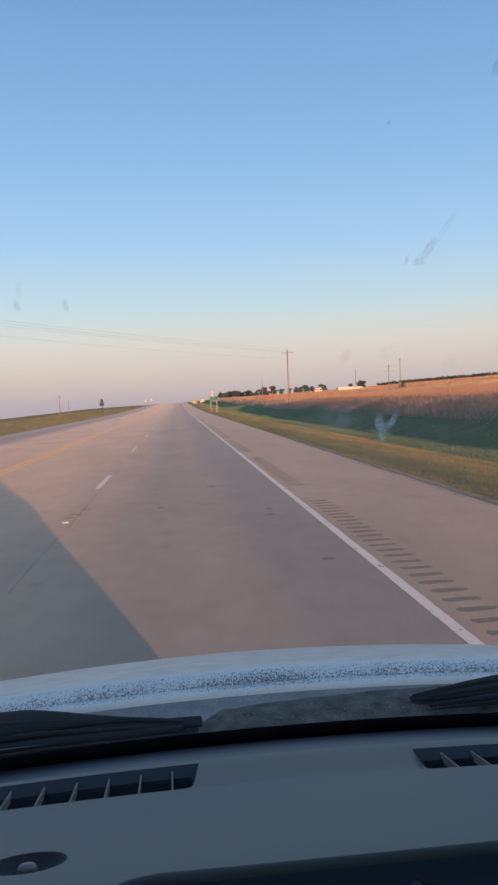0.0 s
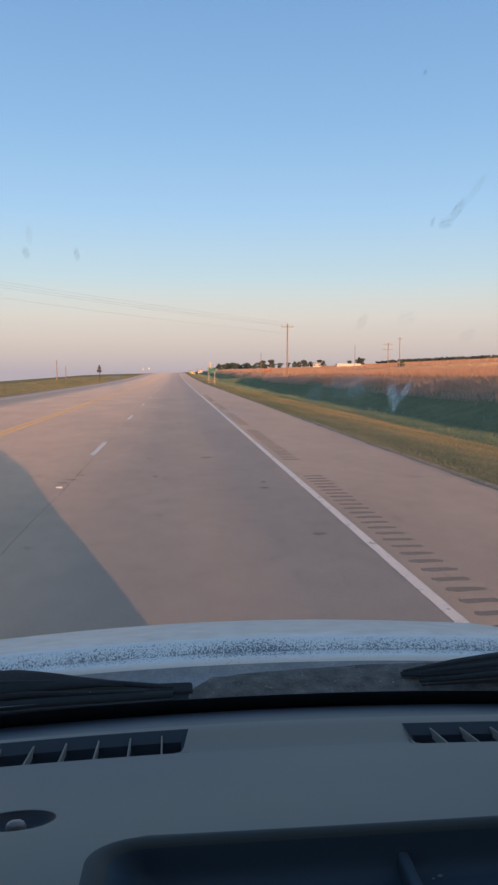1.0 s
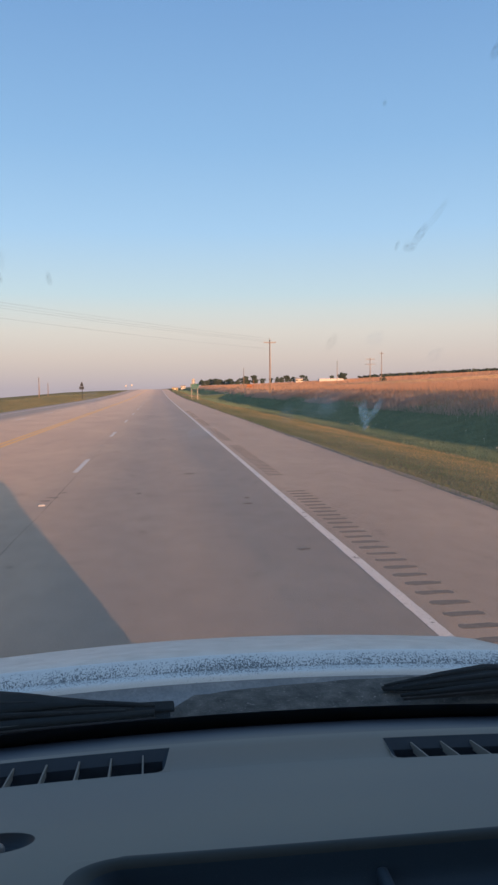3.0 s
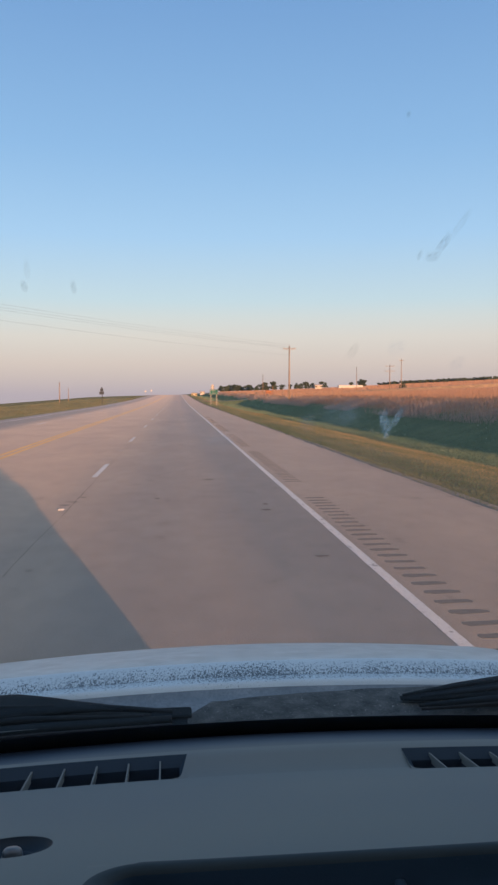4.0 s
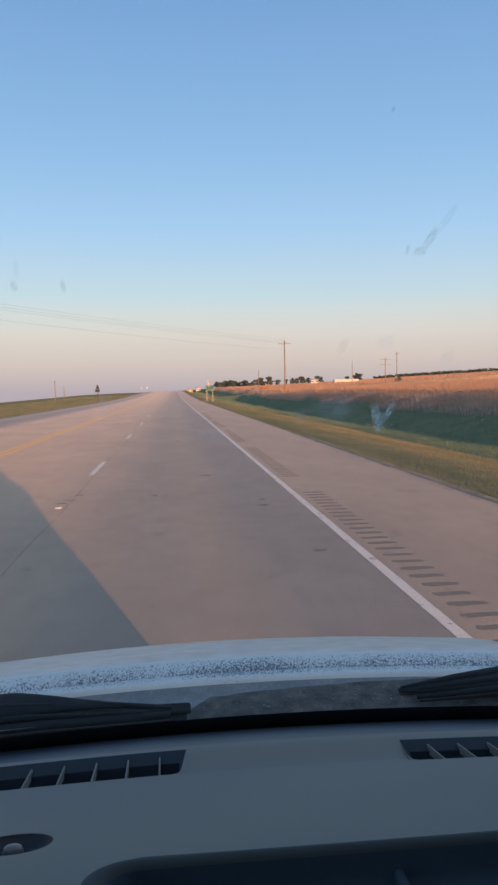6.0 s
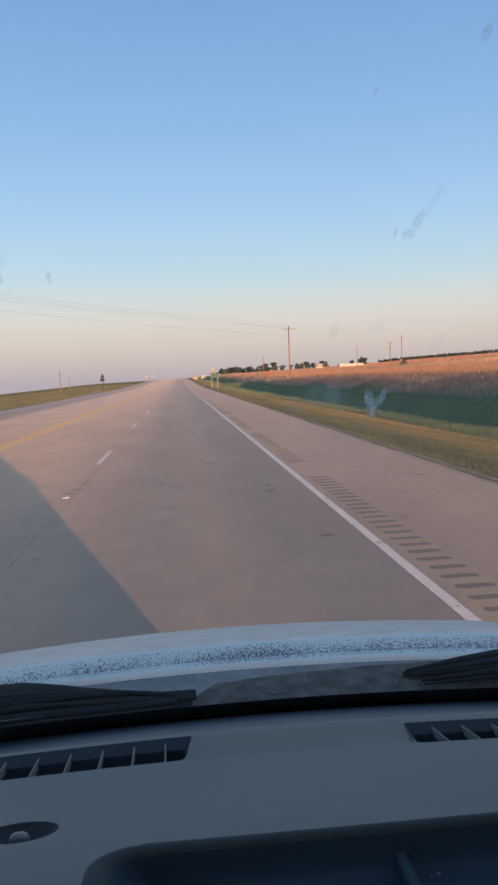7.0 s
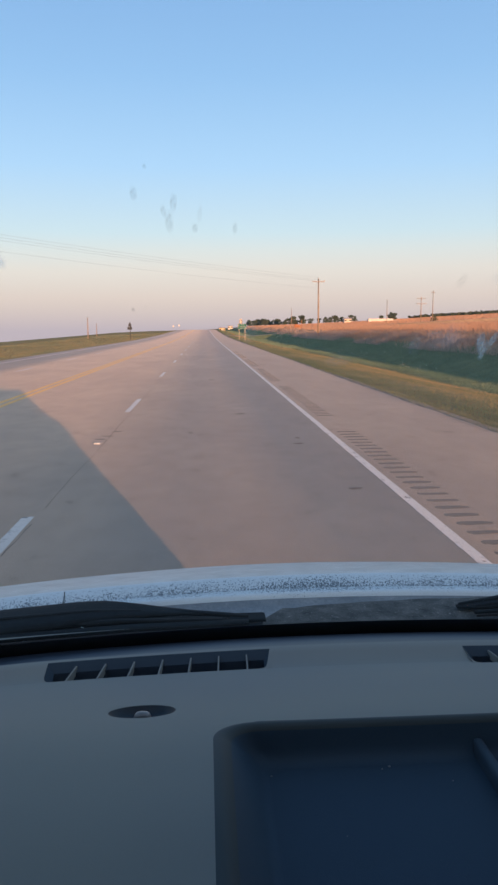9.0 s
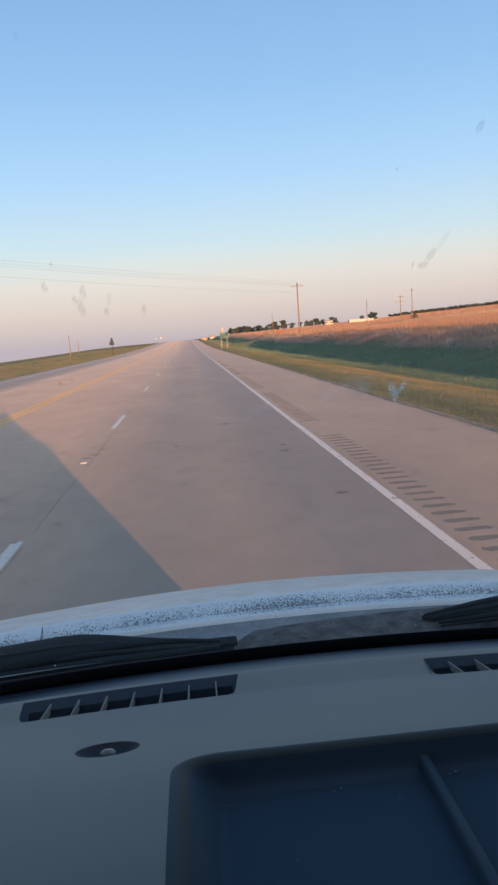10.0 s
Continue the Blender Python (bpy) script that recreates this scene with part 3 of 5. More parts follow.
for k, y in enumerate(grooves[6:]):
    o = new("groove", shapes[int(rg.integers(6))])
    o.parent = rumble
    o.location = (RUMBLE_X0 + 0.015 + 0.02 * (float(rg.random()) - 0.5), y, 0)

# painted lines
LANE_X, EDGE_X, DASH_AT, CYCLE = -1.76, 1.955, 17.6, 12.19
# the near edge line is chipped along both sides
bm = bmesh.new()
strip(bm, EDGE_X - 0.052, EDGE_X + 0.052, -420, -6, 0.0016)
strip(bm, EDGE_X - 0.052, EDGE_X + 0.052, 46, 860, 0.0016)
prev = None
for k in range(1041):
    y = -6 + 0.05 * k
    chip = [0.005 * random.random() + 0.004 * max(0.0, noise.noise((y * 5.3, u, 0))) for u in (1.3, 8.9)]
    cur = [bm.verts.new((EDGE_X - 0.054 + chip[0], y, 0.0016)), bm.verts.new((EDGE_X + 0.054 - chip[1], y, 0.0016))]
    if prev:
        bm.faces.new((prev[0], prev[1], cur[1], cur[0]))
    prev = cur
part("edge_line", bm, M_WHITE_LINE, road, "solid white edge line with chipped sides")
for x in (-4.83, -5.09):
    bm = bmesh.new(); strip(bm, x - 0.06, x + 0.06, -420, 860, 0.0016); part("centre_line", bm, M_YELLOW_LINE, road, "solid yellow centre line")
bm = bmesh.new(); strip(bm, -11.25, -11.13, -420, 860, 0.0016); part("edge_line", bm, M_WHITE_LINE, road, "solid white edge line")
dash_mesh = None
for x, shift in ((LANE_X, 0.0), (-8.25, 5.0)):
    for k in range(-12, 34):
        y = DASH_AT + shift + k * CYCLE
        if dash_mesh is None:
            bm = bmesh.new()
            sheet(bm, steps(-0.055, 0.055, 1), steps(-1.52, 1.52, 2), lambda a, b: (a, b, 0.0016))
            o = part("lane_dash", bm, M_WHITE_LINE, road)
            dash_mesh = o.data
        else:
            o = new("lane_dash", dash_mesh); o.parent = road
        o.location = (x, y, road_z(y))


def road_marker():
    """A raised reflector with sloped sides."""
    bm = bmesh.new()
    for v in bmesh.ops.create_cube(bm, size=1.0)["verts"]:
        top = v.co.z > 0
        v.co = Vector((v.co.x * (0.10 if not top else 0.085), v.co.y * (0.10 if not top else 0.055), 0.002 if not top else 0.020))
    return bm


marker_mesh = None
for x, shift in ((LANE_X, CYCLE / 2), (-4.96, 0.0), (-8.25, CYCLE / 2 + 5)):
    for k in range(-6, 16):
        y = DASH_AT + shift + k * CYCLE
        if marker_mesh is None:
            o = part("road_marker", road_marker(), M_SIGN_WHITE, road, "raised white reflector")
            marker_mesh = o.data
        else:
            o = new("road_marker", marker_mesh); o.parent = road
        o.location = (x, y, road_z(y))
# the joint between the lanes has cracked open
bm = bmesh.new()
prev = None
for k in range(700):
    y = -10 + k * 0.16
    x = LANE_X + 0.085 + 0.03 * noise.noise((y * 0.5, 0.2, 0)) + 0.012 * noise.noise((y * 3.0, 5.2, 0))
    w = 0.002 + 0.006 * abs(noise.noise((y * 0.8, 9.1, 0)))
    cur = [bm.verts.new((x - w, y, 0.0032)), bm.verts.new((x + w, y, 0.0032))]
    if prev and noise.noise((y * 0.23, 2.7, 0)) + 0.7 * noise.noise((y * 1.9, 7.7, 0)) > 0.02:
        bm.faces.new((prev[0], prev[1], cur[1], cur[0]))
    prev = cur
part("joint_crack", bm, M_GROOVE, road, "dark crack along the lane joint")
# tar repair scars beside the lane line
for x, y, w, h in ((-1.78, 12.0, 0.26, 0.12), (-1.70, 12.35, 0.30, 0.10), (-1.62, 12.9, 0.24, 0.12), (-0.35, 12.6, 0.13, 0.20), (0.12, 26.2, 0.3, 0.35), (1.30, 11.2, 0.22, 0.20), (1.36, 11.8, 0.12, 0.22), (1.52, 7.9, 0.20, 0.16), (0.62, 15.4, 0.3, 0.3), (-0.55, 44, 0.5, 0.4)):
    bm = bmesh.new()
    pts = []
    for k in range(14):
        a = k * math.tau / 14
        r = 0.7 + 0.45 * noise.noise((3 * math.cos(a), 3 * math.sin(a), y))
        pts.append(bm.verts.new((x + w * 0.5 * r * math.cos(a), y + h * 0.5 * r * math.sin(a), 0.003)))
    bm.faces.new(pts)
    part("tar_patch", bm, M_GROOVE, road, "dark tar scar")
gravel = mesh_object("gravel_shoulder", sheet(bmesh.new(), steps(ROAD_R + 0.05, ROAD_R + 0.26, 4), steps(-60, 380, 440),
                     lambda x, y: (x + (0.30 * noise.noise((y * 0.35, 0.5, 2)) + 0.14 * noise.noise((y * 1.7, 0.2, 5))) * max(0, (x - ROAD_R - 0.15) / 0.55), y, land_z(x, y) + (0.012 if x < ROAD_R + 0.1 else 0.03 + 0.015 * noise.noise((x * 3, y * 2, 0))))), M_GRAVEL)
tagged(gravel, "pale gravel strip beside the shoulder", "gravel", kind="stuff")


# ---- the pickup truck ----
CX = 0.13
truck = thing("pickup_truck", "white pickup truck seen from inside its cab", "truck")


def hood_z(x, y):
    z = interp(y, [(0.98, 1.222), (1.10, 1.247), (1.166, 1.2600), (1.171, 1.2700), (1.175, 1.2722), (1.194, 1.2712), (1.202, 1.2698), (1.215, 1.2740), (1.236, 1.2785), (1.243, 1.2797), (1.252, 1.2790), (1.27, 1.2770), (1.45, 1.236), (1.60, 1.189),
                   (1.72, 1.148), (1.90, 1.080), (2.05, 1.00), (2.14, 0.90), (2.17, 0.75)])
    d = x - CX
    return z - 0.055 * d * d - (0.9 * (abs(d) - 0.70) ** 2 if abs(d) > 0.70 else 0) - 1.6 * max(0.0, x - 0.57) ** 2


def hood_y(x, y):
    return y - 0.09 * (x - CX) ** 2


def hood_taper(y):
    t = min(max((y - 1.45) / 0.7, 0), 1)
    return 1 - 0.52 * t * t * (3 - 2 * t)


HX = steps(CX - 0.84, CX + 0.76, 40)
# the panel next to the cowl is coloured darker and bluer than the nose
for name, y0, y1, k, mat, label in (("hood_panel", 1.05, 1.168, 12, M_HOOD_GREY, "blue-grey hood panel, darker than the nose"),
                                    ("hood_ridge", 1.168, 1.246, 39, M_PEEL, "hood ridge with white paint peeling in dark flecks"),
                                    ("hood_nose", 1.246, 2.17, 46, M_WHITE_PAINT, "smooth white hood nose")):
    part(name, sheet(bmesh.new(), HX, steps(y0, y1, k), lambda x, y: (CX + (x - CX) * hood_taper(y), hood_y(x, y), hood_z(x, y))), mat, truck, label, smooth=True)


def cowl_z(x, t):
    return 1.268 - 0.07 * (x - CX) ** 2 + 0.005 * math.sin(t * 3.1)


COWL = [(-0.72, 0.14), (-0.40, 0.112), (-0.26, 0.112), (-0.19, 0.110), (-0.12, 0.098), (-0.06, 0.082), (-0.03, 0.066), (0.006, 0.056), (0.016, 0.068), (0.039, 0.096), (0.135, 0.109), (0.233, 0.120), (0.335, 0.133), (0.98, 0.20)]
def cowl_at(x, t):
    return (x, 1.016 - 0.13 * (x - CX) ** 2 + t * (interp(x, COWL) + 0.004 * noise.noise((x * 30, 0, 0))), cowl_z(x, t) + 0.0015 * noise.noise((x * 40, t * 4, 1)))


part("cowl", sheet(bmesh.new(), [0.002] + [0.006, 0.016, 0.039] + steps(0.06, CX + 0.85, 40), steps(0, 1, 8), cowl_at), M_COWL, truck, "dusty black cowl below the windscreen", smooth=True)
# left half of the cowl, coloured near-black like the wiper arm
part("cowl_left", sheet(bmesh.new(), steps(CX - 0.85, 0.002, 36), steps(0, 1, 8), cowl_at), M_ARM, truck, "near-black left half of the cowl under the wiper arm", smooth=True)
part("glass_edge", sheet(bmesh.new(), steps(-0.50, -0.20, 20), [0, 1],
     lambda x, t: (x, 1.034 - 0.12 * (x - CX) ** 2 + 0.006 * t * min(1, (-0.19 - x) / 0.2), 1.2790 - 0.02 * (x - CX) ** 2)), M_EDGE, truck, "pale lower edge of the glass", smooth=True)
# added black sheet: the gap's shade is put into its colour
part("screen_gap_shade", sheet(bmesh.new(), steps(CX - 0.85, CX + 0.85, 30), [0.95, 1.0, 1.2, 1.42],
     lambda x, y: (x, y - 0.15 * (x - CX) ** 2, 1.185 - 0.07 * (x - CX) ** 2)), M_GAP, truck, "black sheet for the shaded gap below the windscreen", smooth=True)


def glass_y(z):
    return 0.985 - 1.158 * (z - 1.285)


def glass_at(x, z, off=0.0):
    """A place on the windscreen; off moves it into the cab."""
    return (x, glass_y(z) - 0.20 * (x - CX) ** 2 - off, z - off * 0.86)


screen = part("windscreen", sheet(bmesh.new(), steps(CX - 0.80, CX + 0.80, 24), steps(1.236, 2.0, 16), lambda x, z: glass_at(x, z)), M_GLASS, truck, "slanted clear glass", smooth=True)
screen.visible_shadow = False
part("frit_band", sheet(bmesh.new(), steps(CX - 0.79, CX + 0.79, 30), steps(1.236, 1.3050, 4), lambda x, z: glass_at(x, z, 0.002)), M_FRIT, screen, "black printed band along the glass edge", smooth=True)


def flat_bar(points, n=12):
    """A bar with a flattened round section along (x, y, z, half width, half height)."""
    bm = bmesh.new()
    rings = []
    for x, y, z, w, h in points:
        ring = []
        for k in range(n):
            a = (k + 0.5) * math.tau / n
            c, q = math.cos(a), math.sin(a)
            ring.append(bm.verts.new((x, y + w * math.copysign(abs(c) ** 0.6, c), z + h * math.copysign(abs(q) ** 0.6, q))))
        rings.append(ring)
    for r, t in zip(rings, rings[1:]):
        for k in range(n):
            bm.faces.new((r[k], r[(k + 1) % n], t[(k + 1) % n], t[k]))
    bm.faces.new(rings[0][::-1]); bm.faces.new(rings[-1])
    return bm


arm = part("wiper_arm", flat_bar([(-0.66, 1.040, 1.256, 0.044, 0.010), (-0.50, 1.062, 1.266, 0.048, 0.010), (-0.385, 1.076, 1.272, 0.050, 0.009),
                                  (-0.29, 1.090, 1.276, 0.048, 0.008), (-0.25, 1.096, 1.277, 0.042, 0.007), (-0.22, 1.096, 1.277, 0.034, 0.006), (-0.188, 1.095, 1.276, 0.026, 0.005), (-0.155, 1.090, 1.276, 0.017, 0.004), (-0.12, 1.085, 1.276, 0.010, 0.003), (-0.09, 1.078, 1.275, 0.006, 0.002)]),
           M_ARM, truck, "dusty black wiper arm", smooth=True)
part("arm_rod", flat_bar([(-0.190, 1.100, 1.276, 0.007, 0.004), (-0.12, 1.086, 1.276, 0.006, 0.0035), (-0.055, 1.070, 1.276, 0.005, 0.003), (-0.02, 1.062, 1.275, 0.005, 0.003)]), M_WIPER, arm, smooth=True)
part("end_clip", boxed(-0.050, 0.008, 1.046, 1.080, 1.266, 1.2755, bevel=0.004), M_ARM, arm)
part("arm_ridge", flat_bar([(-0.60, 1.046, 1.270, 0.004, 0.003), (-0.40, 1.066, 1.281, 0.004, 0.003), (-0.27, 1.080, 1.284, 0.004, 0.003), (-0.19, 1.086, 1.280, 0.003, 0.002)], 8), M_WIPER, arm, smooth=True)
blade = part("wiper_blade", flat_bar([(-0.66, 0.985, 1.252, 0.012, 0.006), (-0.40, 1.020, 1.266, 0.012, 0.006), (-0.20, 1.036, 1.271, 0.011, 0.005), (-0.02, 1.040, 1.274, 0.008, 0.004)]), M_ARM, truck, "long black wiper blade", smooth=True)
part("rubber_lip", flat_bar([(-0.66, 0.968, 1.250, 0.003, 0.004), (-0.40, 1.002, 1.264, 0.003, 0.004), (-0.20, 1.018, 1.269, 0.003, 0.004), (-0.02, 1.026, 1.272, 0.003, 0.003)], 6), M_RUBBER, blade)
part("blade_spine", flat_bar([(-0.66, 1.016, 1.260, 0.005, 0.004), (-0.40, 1.042, 1.272, 0.005, 0.004), (-0.22, 1.054, 1.276, 0.005, 0.004), (-0.06, 1.048, 1.276, 0.004, 0.003)], 8), M_WIPER, blade, smooth=True)
arm = part("wiper_arm", flat_bar([(0.318, 1.074, 1.2765, 0.006, 0.002), (0.35, 1.074, 1.2780, 0.014, 0.003), (0.42, 1.081, 1.2810, 0.023, 0.004), (0.49, 1.086, 1.2830, 0.030, 0.005), (0.82, 1.052, 1.2750, 0.034, 0.008)], 16),
           M_ARM, truck, "broad dusty black wiper arm", smooth=True)
for pts in ([(0.322, 1.078, 1.279, 0.003, 0.002), (0.41, 1.092, 1.286, 0.006, 0.003), (0.49, 1.104, 1.289, 0.008, 0.004), (0.82, 1.07, 1.284, 0.010, 0.005)],
            [(0.345, 1.066, 1.280, 0.003, 0.002), (0.41, 1.069, 1.285, 0.005, 0.003), (0.49, 1.072, 1.289, 0.006, 0.004), (0.82, 1.04, 1.284, 0.007, 0.005)]):
    part("arm_ridge", flat_bar(pts, 8), M_WIPER, arm, smooth=True)
blade = part("wiper_blade", flat_bar([(0.335, 1.040, 1.279, 0.003, 0.002), (0.42, 1.043, 1.282, 0.006, 0.004), (0.52, 1.044, 1.285, 0.008, 0.006), (0.82, 1.000, 1.278, 0.009, 0.007)]), M_WIPER, truck, "long black wiper blade", smooth=True)
part("rubber_lip", flat_bar([(0.335, 1.030, 1.278, 0.002, 0.002), (0.52, 1.031, 1.282, 0.003, 0.005), (0.82, 0.988, 1.275, 0.003, 0.005)], 6), M_RUBBER, blade)

# dashboard
DASH = [(0.10, 1.20), (0.14, 1.30), (0.18, 1.350), (0.25, 1.382), (0.40, 1.394), (0.50, 1.389), (0.55, 1.379), (0.60, 1.3645), (0.70, 1.333),
        (0.77, 1.3115), (0.815, 1.2985), (0.842, 1.2925), (0.86, 1.294), (0.884, 1.2995), (0.905, 1.2970), (0.925, 1.2925), (0.945, 1.2878), (0.958, 1.2843), (0.966, 1.2815), (0.974, 1.2780), (0.980, 1.2730), (0.984, 1.2600), (0.987, 1.225), (0.989, 1.15)]
VENT_L, VENT_R = (-0.288, -0.001, 0.842, 0.886), (0.258, 0.551, 0.834, 0.878)
TRAY = (-0.079, 0.365, 0.10, 0.554)
SX, SY = -0.1465, 0.618    # the sensor


def dash_z(x, y):
    z = sum(interp(y + d, DASH) for d in (-0.024, -0.012, 0.0, 0.012, 0.024)) / 5 if 0.30 < y < 0.82 else interp(y, DASH)
    return z - 0.02 * max(0, abs(x - CX) - 0.45)


def dash_y(x, y):
    return y - (0.17 * (x - CX) ** 2 if y > 0.9 else 0.15 * (x - CX) ** 2 * max(0, (y - 0.55) / 0.35))


SB = (SX - 0.036, SX + 0.036, SY - 0.036, SY + 0.036)
dash_xs = sorted(set([round(v, 4) for v in steps(CX - 0.74, CX + 0.74, 60)] + [*VENT_L[:2], *VENT_R[:2], TRAY[0], TRAY[1], SB[0], SB[1]]))
dash_ys = sorted(set([round(v, 4) for v in steps(0.10, 0.978, 70)] + [0.9, 0.905, 0.919, 0.915, 0.925, 0.933, 0.940, 0.946, 0.952, 0.956, 0.960, 0.963, 0.966, 0.970, 0.974, 0.977, 0.980, 0.982, 0.984, 0.987, 0.989, 0.897, *VENT_L[2:], *VENT_R[2:], TRAY[3], SB[2], SB[3]]))


def solid_dash(x, y):
    for x0, x1, y0, y1 in (VENT_L, VENT_R):
        if x0 < x < x1 and y0 < y < y1:
            return False
    if SB[0] < x < SB[1] and SB[2] < y < SB[3]:
        return False
    return y < 0.897 and not (TRAY[0] < x < TRAY[1] and y < TRAY[3])


dash = part("dashboard", sheet(bmesh.new(), dash_xs, dash_ys, lambda x, y: (x, dash_y(x, y), dash_z(x, y)), solid_dash), M_DASH, truck, "grey grained vinyl dashboard", smooth=True)

part("front_strip", sheet(bmesh.new(), dash_xs, [0.897] + [y for y in dash_ys if 0.898 < y < 0.988] + [0.989], lambda x, y: (x, dash_y(x, y), dash_z(x, y))), front_shade_material(), dash, "front strip of the dashboard with shade painted in, darkest at the glass", smooth=True)


def vent(x0, x1, y0, y1, lean, fan, first, pitch):
    """A slot with sloped walls, a black duct below and upright slats."""
    bm = bmesh.new()
    yf, yn = lambda x: dash_y(x, y1), lambda x: dash_y(x, y0)
    xs = steps(x0, x1, 8)
    zf, zn = dash_z(x0, y1), dash_z(x0, y0)
    deep = 0.0100
    sheet(bm, xs, [0, 1], lambda x, v: (x, yf(x) - 0.012 * v, zf - deep * v))          # far wall, facing the cab
    for x in (x0, x1):
        inn = 0.009 if x == x0 else -0.009
        vs = [bm.verts.new(p) for p in ((x, yf(x), zf), (x, yn(x), zn), (x + inn, yn(x) + 0.001, zn - 0.012), (x + inn, yf(x) - 0.012, zf - deep))]
        bm.faces.new(vs)
    # slot walls are coloured much darker and bluer than the dash
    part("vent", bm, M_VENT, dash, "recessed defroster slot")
    # near-black sheets: the shade deep in the duct is put into their colour
    bm = bmesh.new()
    sheet(bm, xs, [0, 1], lambda x, t: (x, yn(x) + (yf(x) - 0.011 - yn(x)) * t, zn - 0.050 + 0.035 * t))
    sheet(bm, xs, [0, 1], lambda x, v: (x, yf(x) - 0.0125, zf - 0.0100 - 0.045 * v))
    part("duct", bm, M_GAP, dash, "near-black sheets for the dark depth of the duct")
    for x, s in ((x0, 1), (x1, -1)):
        bm = bmesh.new()
        deep = y1 - y0
        lean_in = 0.006 if x == VENT_L[1] else 0.0004
        curve = [(0.0, 0.0), (lean_in + 0.010, 0.0), (lean_in + 0.0048, 0.0012), (lean_in + 0.0018, 0.0042), (lean_in, 0.0100), (0.0, deep)]
        top = [bm.verts.new((x + s * a, dash_y(x, y0) + b, zn + (zf - zn) * b / deep + 0.00012)) for a, b in curve]
        low = [bm.verts.new((v.co.x, v.co.y, v.co.z - 0.004)) for v in top]
        bm.faces.new(top)
        for j in range(5):
            bm.faces.new((top[j], low[j], low[j + 1], top[j + 1]))
        part("slot_corner", bm, M_DASH, dash, "rounded end of the slot")
    k = 7
    for i in range(k):
        x = x0 + (x1 - x0) * (first + pitch * i)
        s = lean + fan * i / (k - 1)
        bm = bmesh.new()
        th = 0.0009
        a, b = (x, yn(x) + 0.0015, zn - 0.0015), (x + s, yf(x) - 0.0065, zf - 0.0035)
        q = [bm.verts.new(p) for p in ((a[0] - th, a[1], a[2]), (a[0] + th, a[1], a[2]), (b[0] + th, b[1], b[2]), (b[0] - th, b[1], b[2]),
                                       (a[0] - th, a[1], a[2] - 0.012), (a[0] + th, a[1], a[2] - 0.012), (b[0] + th, b[1], b[2] - 0.010), (b[0] - th, b[1], b[2] - 0.010))]
        for f in ((0, 1, 2, 3), (7, 6, 5, 4), (0, 4, 5, 1), (1, 5, 6, 2), (2, 6, 7, 3), (3, 7, 4, 0)):
            bm.faces.new([q[j] for j in f])
        part("slat", bm, M_DASH, dash)


vent(*VENT_L, 0.009, -0.009, 0.095, 0.1325)
vent(*VENT_R, -0.010, -0.006, 0.146, 0.129)


def lathe(bm, profile, centre, n=36, tilt=None):
    rings = []
    for r, z in profile:
        ring = []
        for k in range(n):
            p = Vector((r * math.cos(k * math.tau / n), r * math.sin(k * math.tau / n), z))
            if tilt is not None:
                p = tilt @ p
            ring.append(bm.verts.new(Vector(centre) + p))
        rings.append(ring)
    for a, b in zip(rings, rings[1:]):
        for k in range(n):
            bm.faces.new((a[k], a[(k + 1) % n], b[(k + 1) % n], b[k]))
    bm.faces.new(rings[-1])
    return bm


def around(k, n, r=None):
    """A place on the sensor's circle, or on the square cut round it."""
    a = k * math.tau / n
    c, q = math.cos(a), math.sin(a)
    r = 0.036 / max(abs(c), abs(q)) if r is None else r
    return SX + r * c, SY + r * q


def dish(profile, n=48):
    bm = bmesh.new()
    rings = []
    for r, drop in profile:
        ring = []
        for k in range(n):
            x, y = around(k, n, r)
            ring.append(bm.verts.new((x, dash_y(x, y), dash_z(x, y) - drop)))
        rings.append(ring)
    for a, b in zip(rings, rings[1:]):
        for k in range(n):
            bm.faces.new((a[k], a[(k + 1) % n], b[(k + 1) % n], b[k]))
    return bm, rings[-1]


bm, _ = dish([(None, 0.0), (0.0335, 0.0), (0.0322, 0.0005)])
part("sensor_surround", bm, M_DASH, dash, smooth=True)
bm, last = dish([(0.0322, 0.0005), (0.0312, 0.0022), (0.0285, 0.0068), (0.0240, 0.0098), (0.0190, 0.0108), (0.0172, 0.0100), (0.0160, 0.0102), (0.0148, 0.0124), (0.0100, 0.0128)])
bm.faces.new(last)
part("sensor_bezel", bm, M_BOWL, dash, "round dark stepped sensor bowl", smooth=True)
bm, last = dish([(0.0086, 0.0126), (0.0085, 0.0080), (0.0080, 0.0046), (0.0068, 0.0024), (0.0048, 0.0010), (0.0024, 0.0004), (0.0008, 0.0003)])
bm.faces.new(last)
part("sensor_lens", bm, M_DOME, dash, "small frosted grey dome", smooth=True)


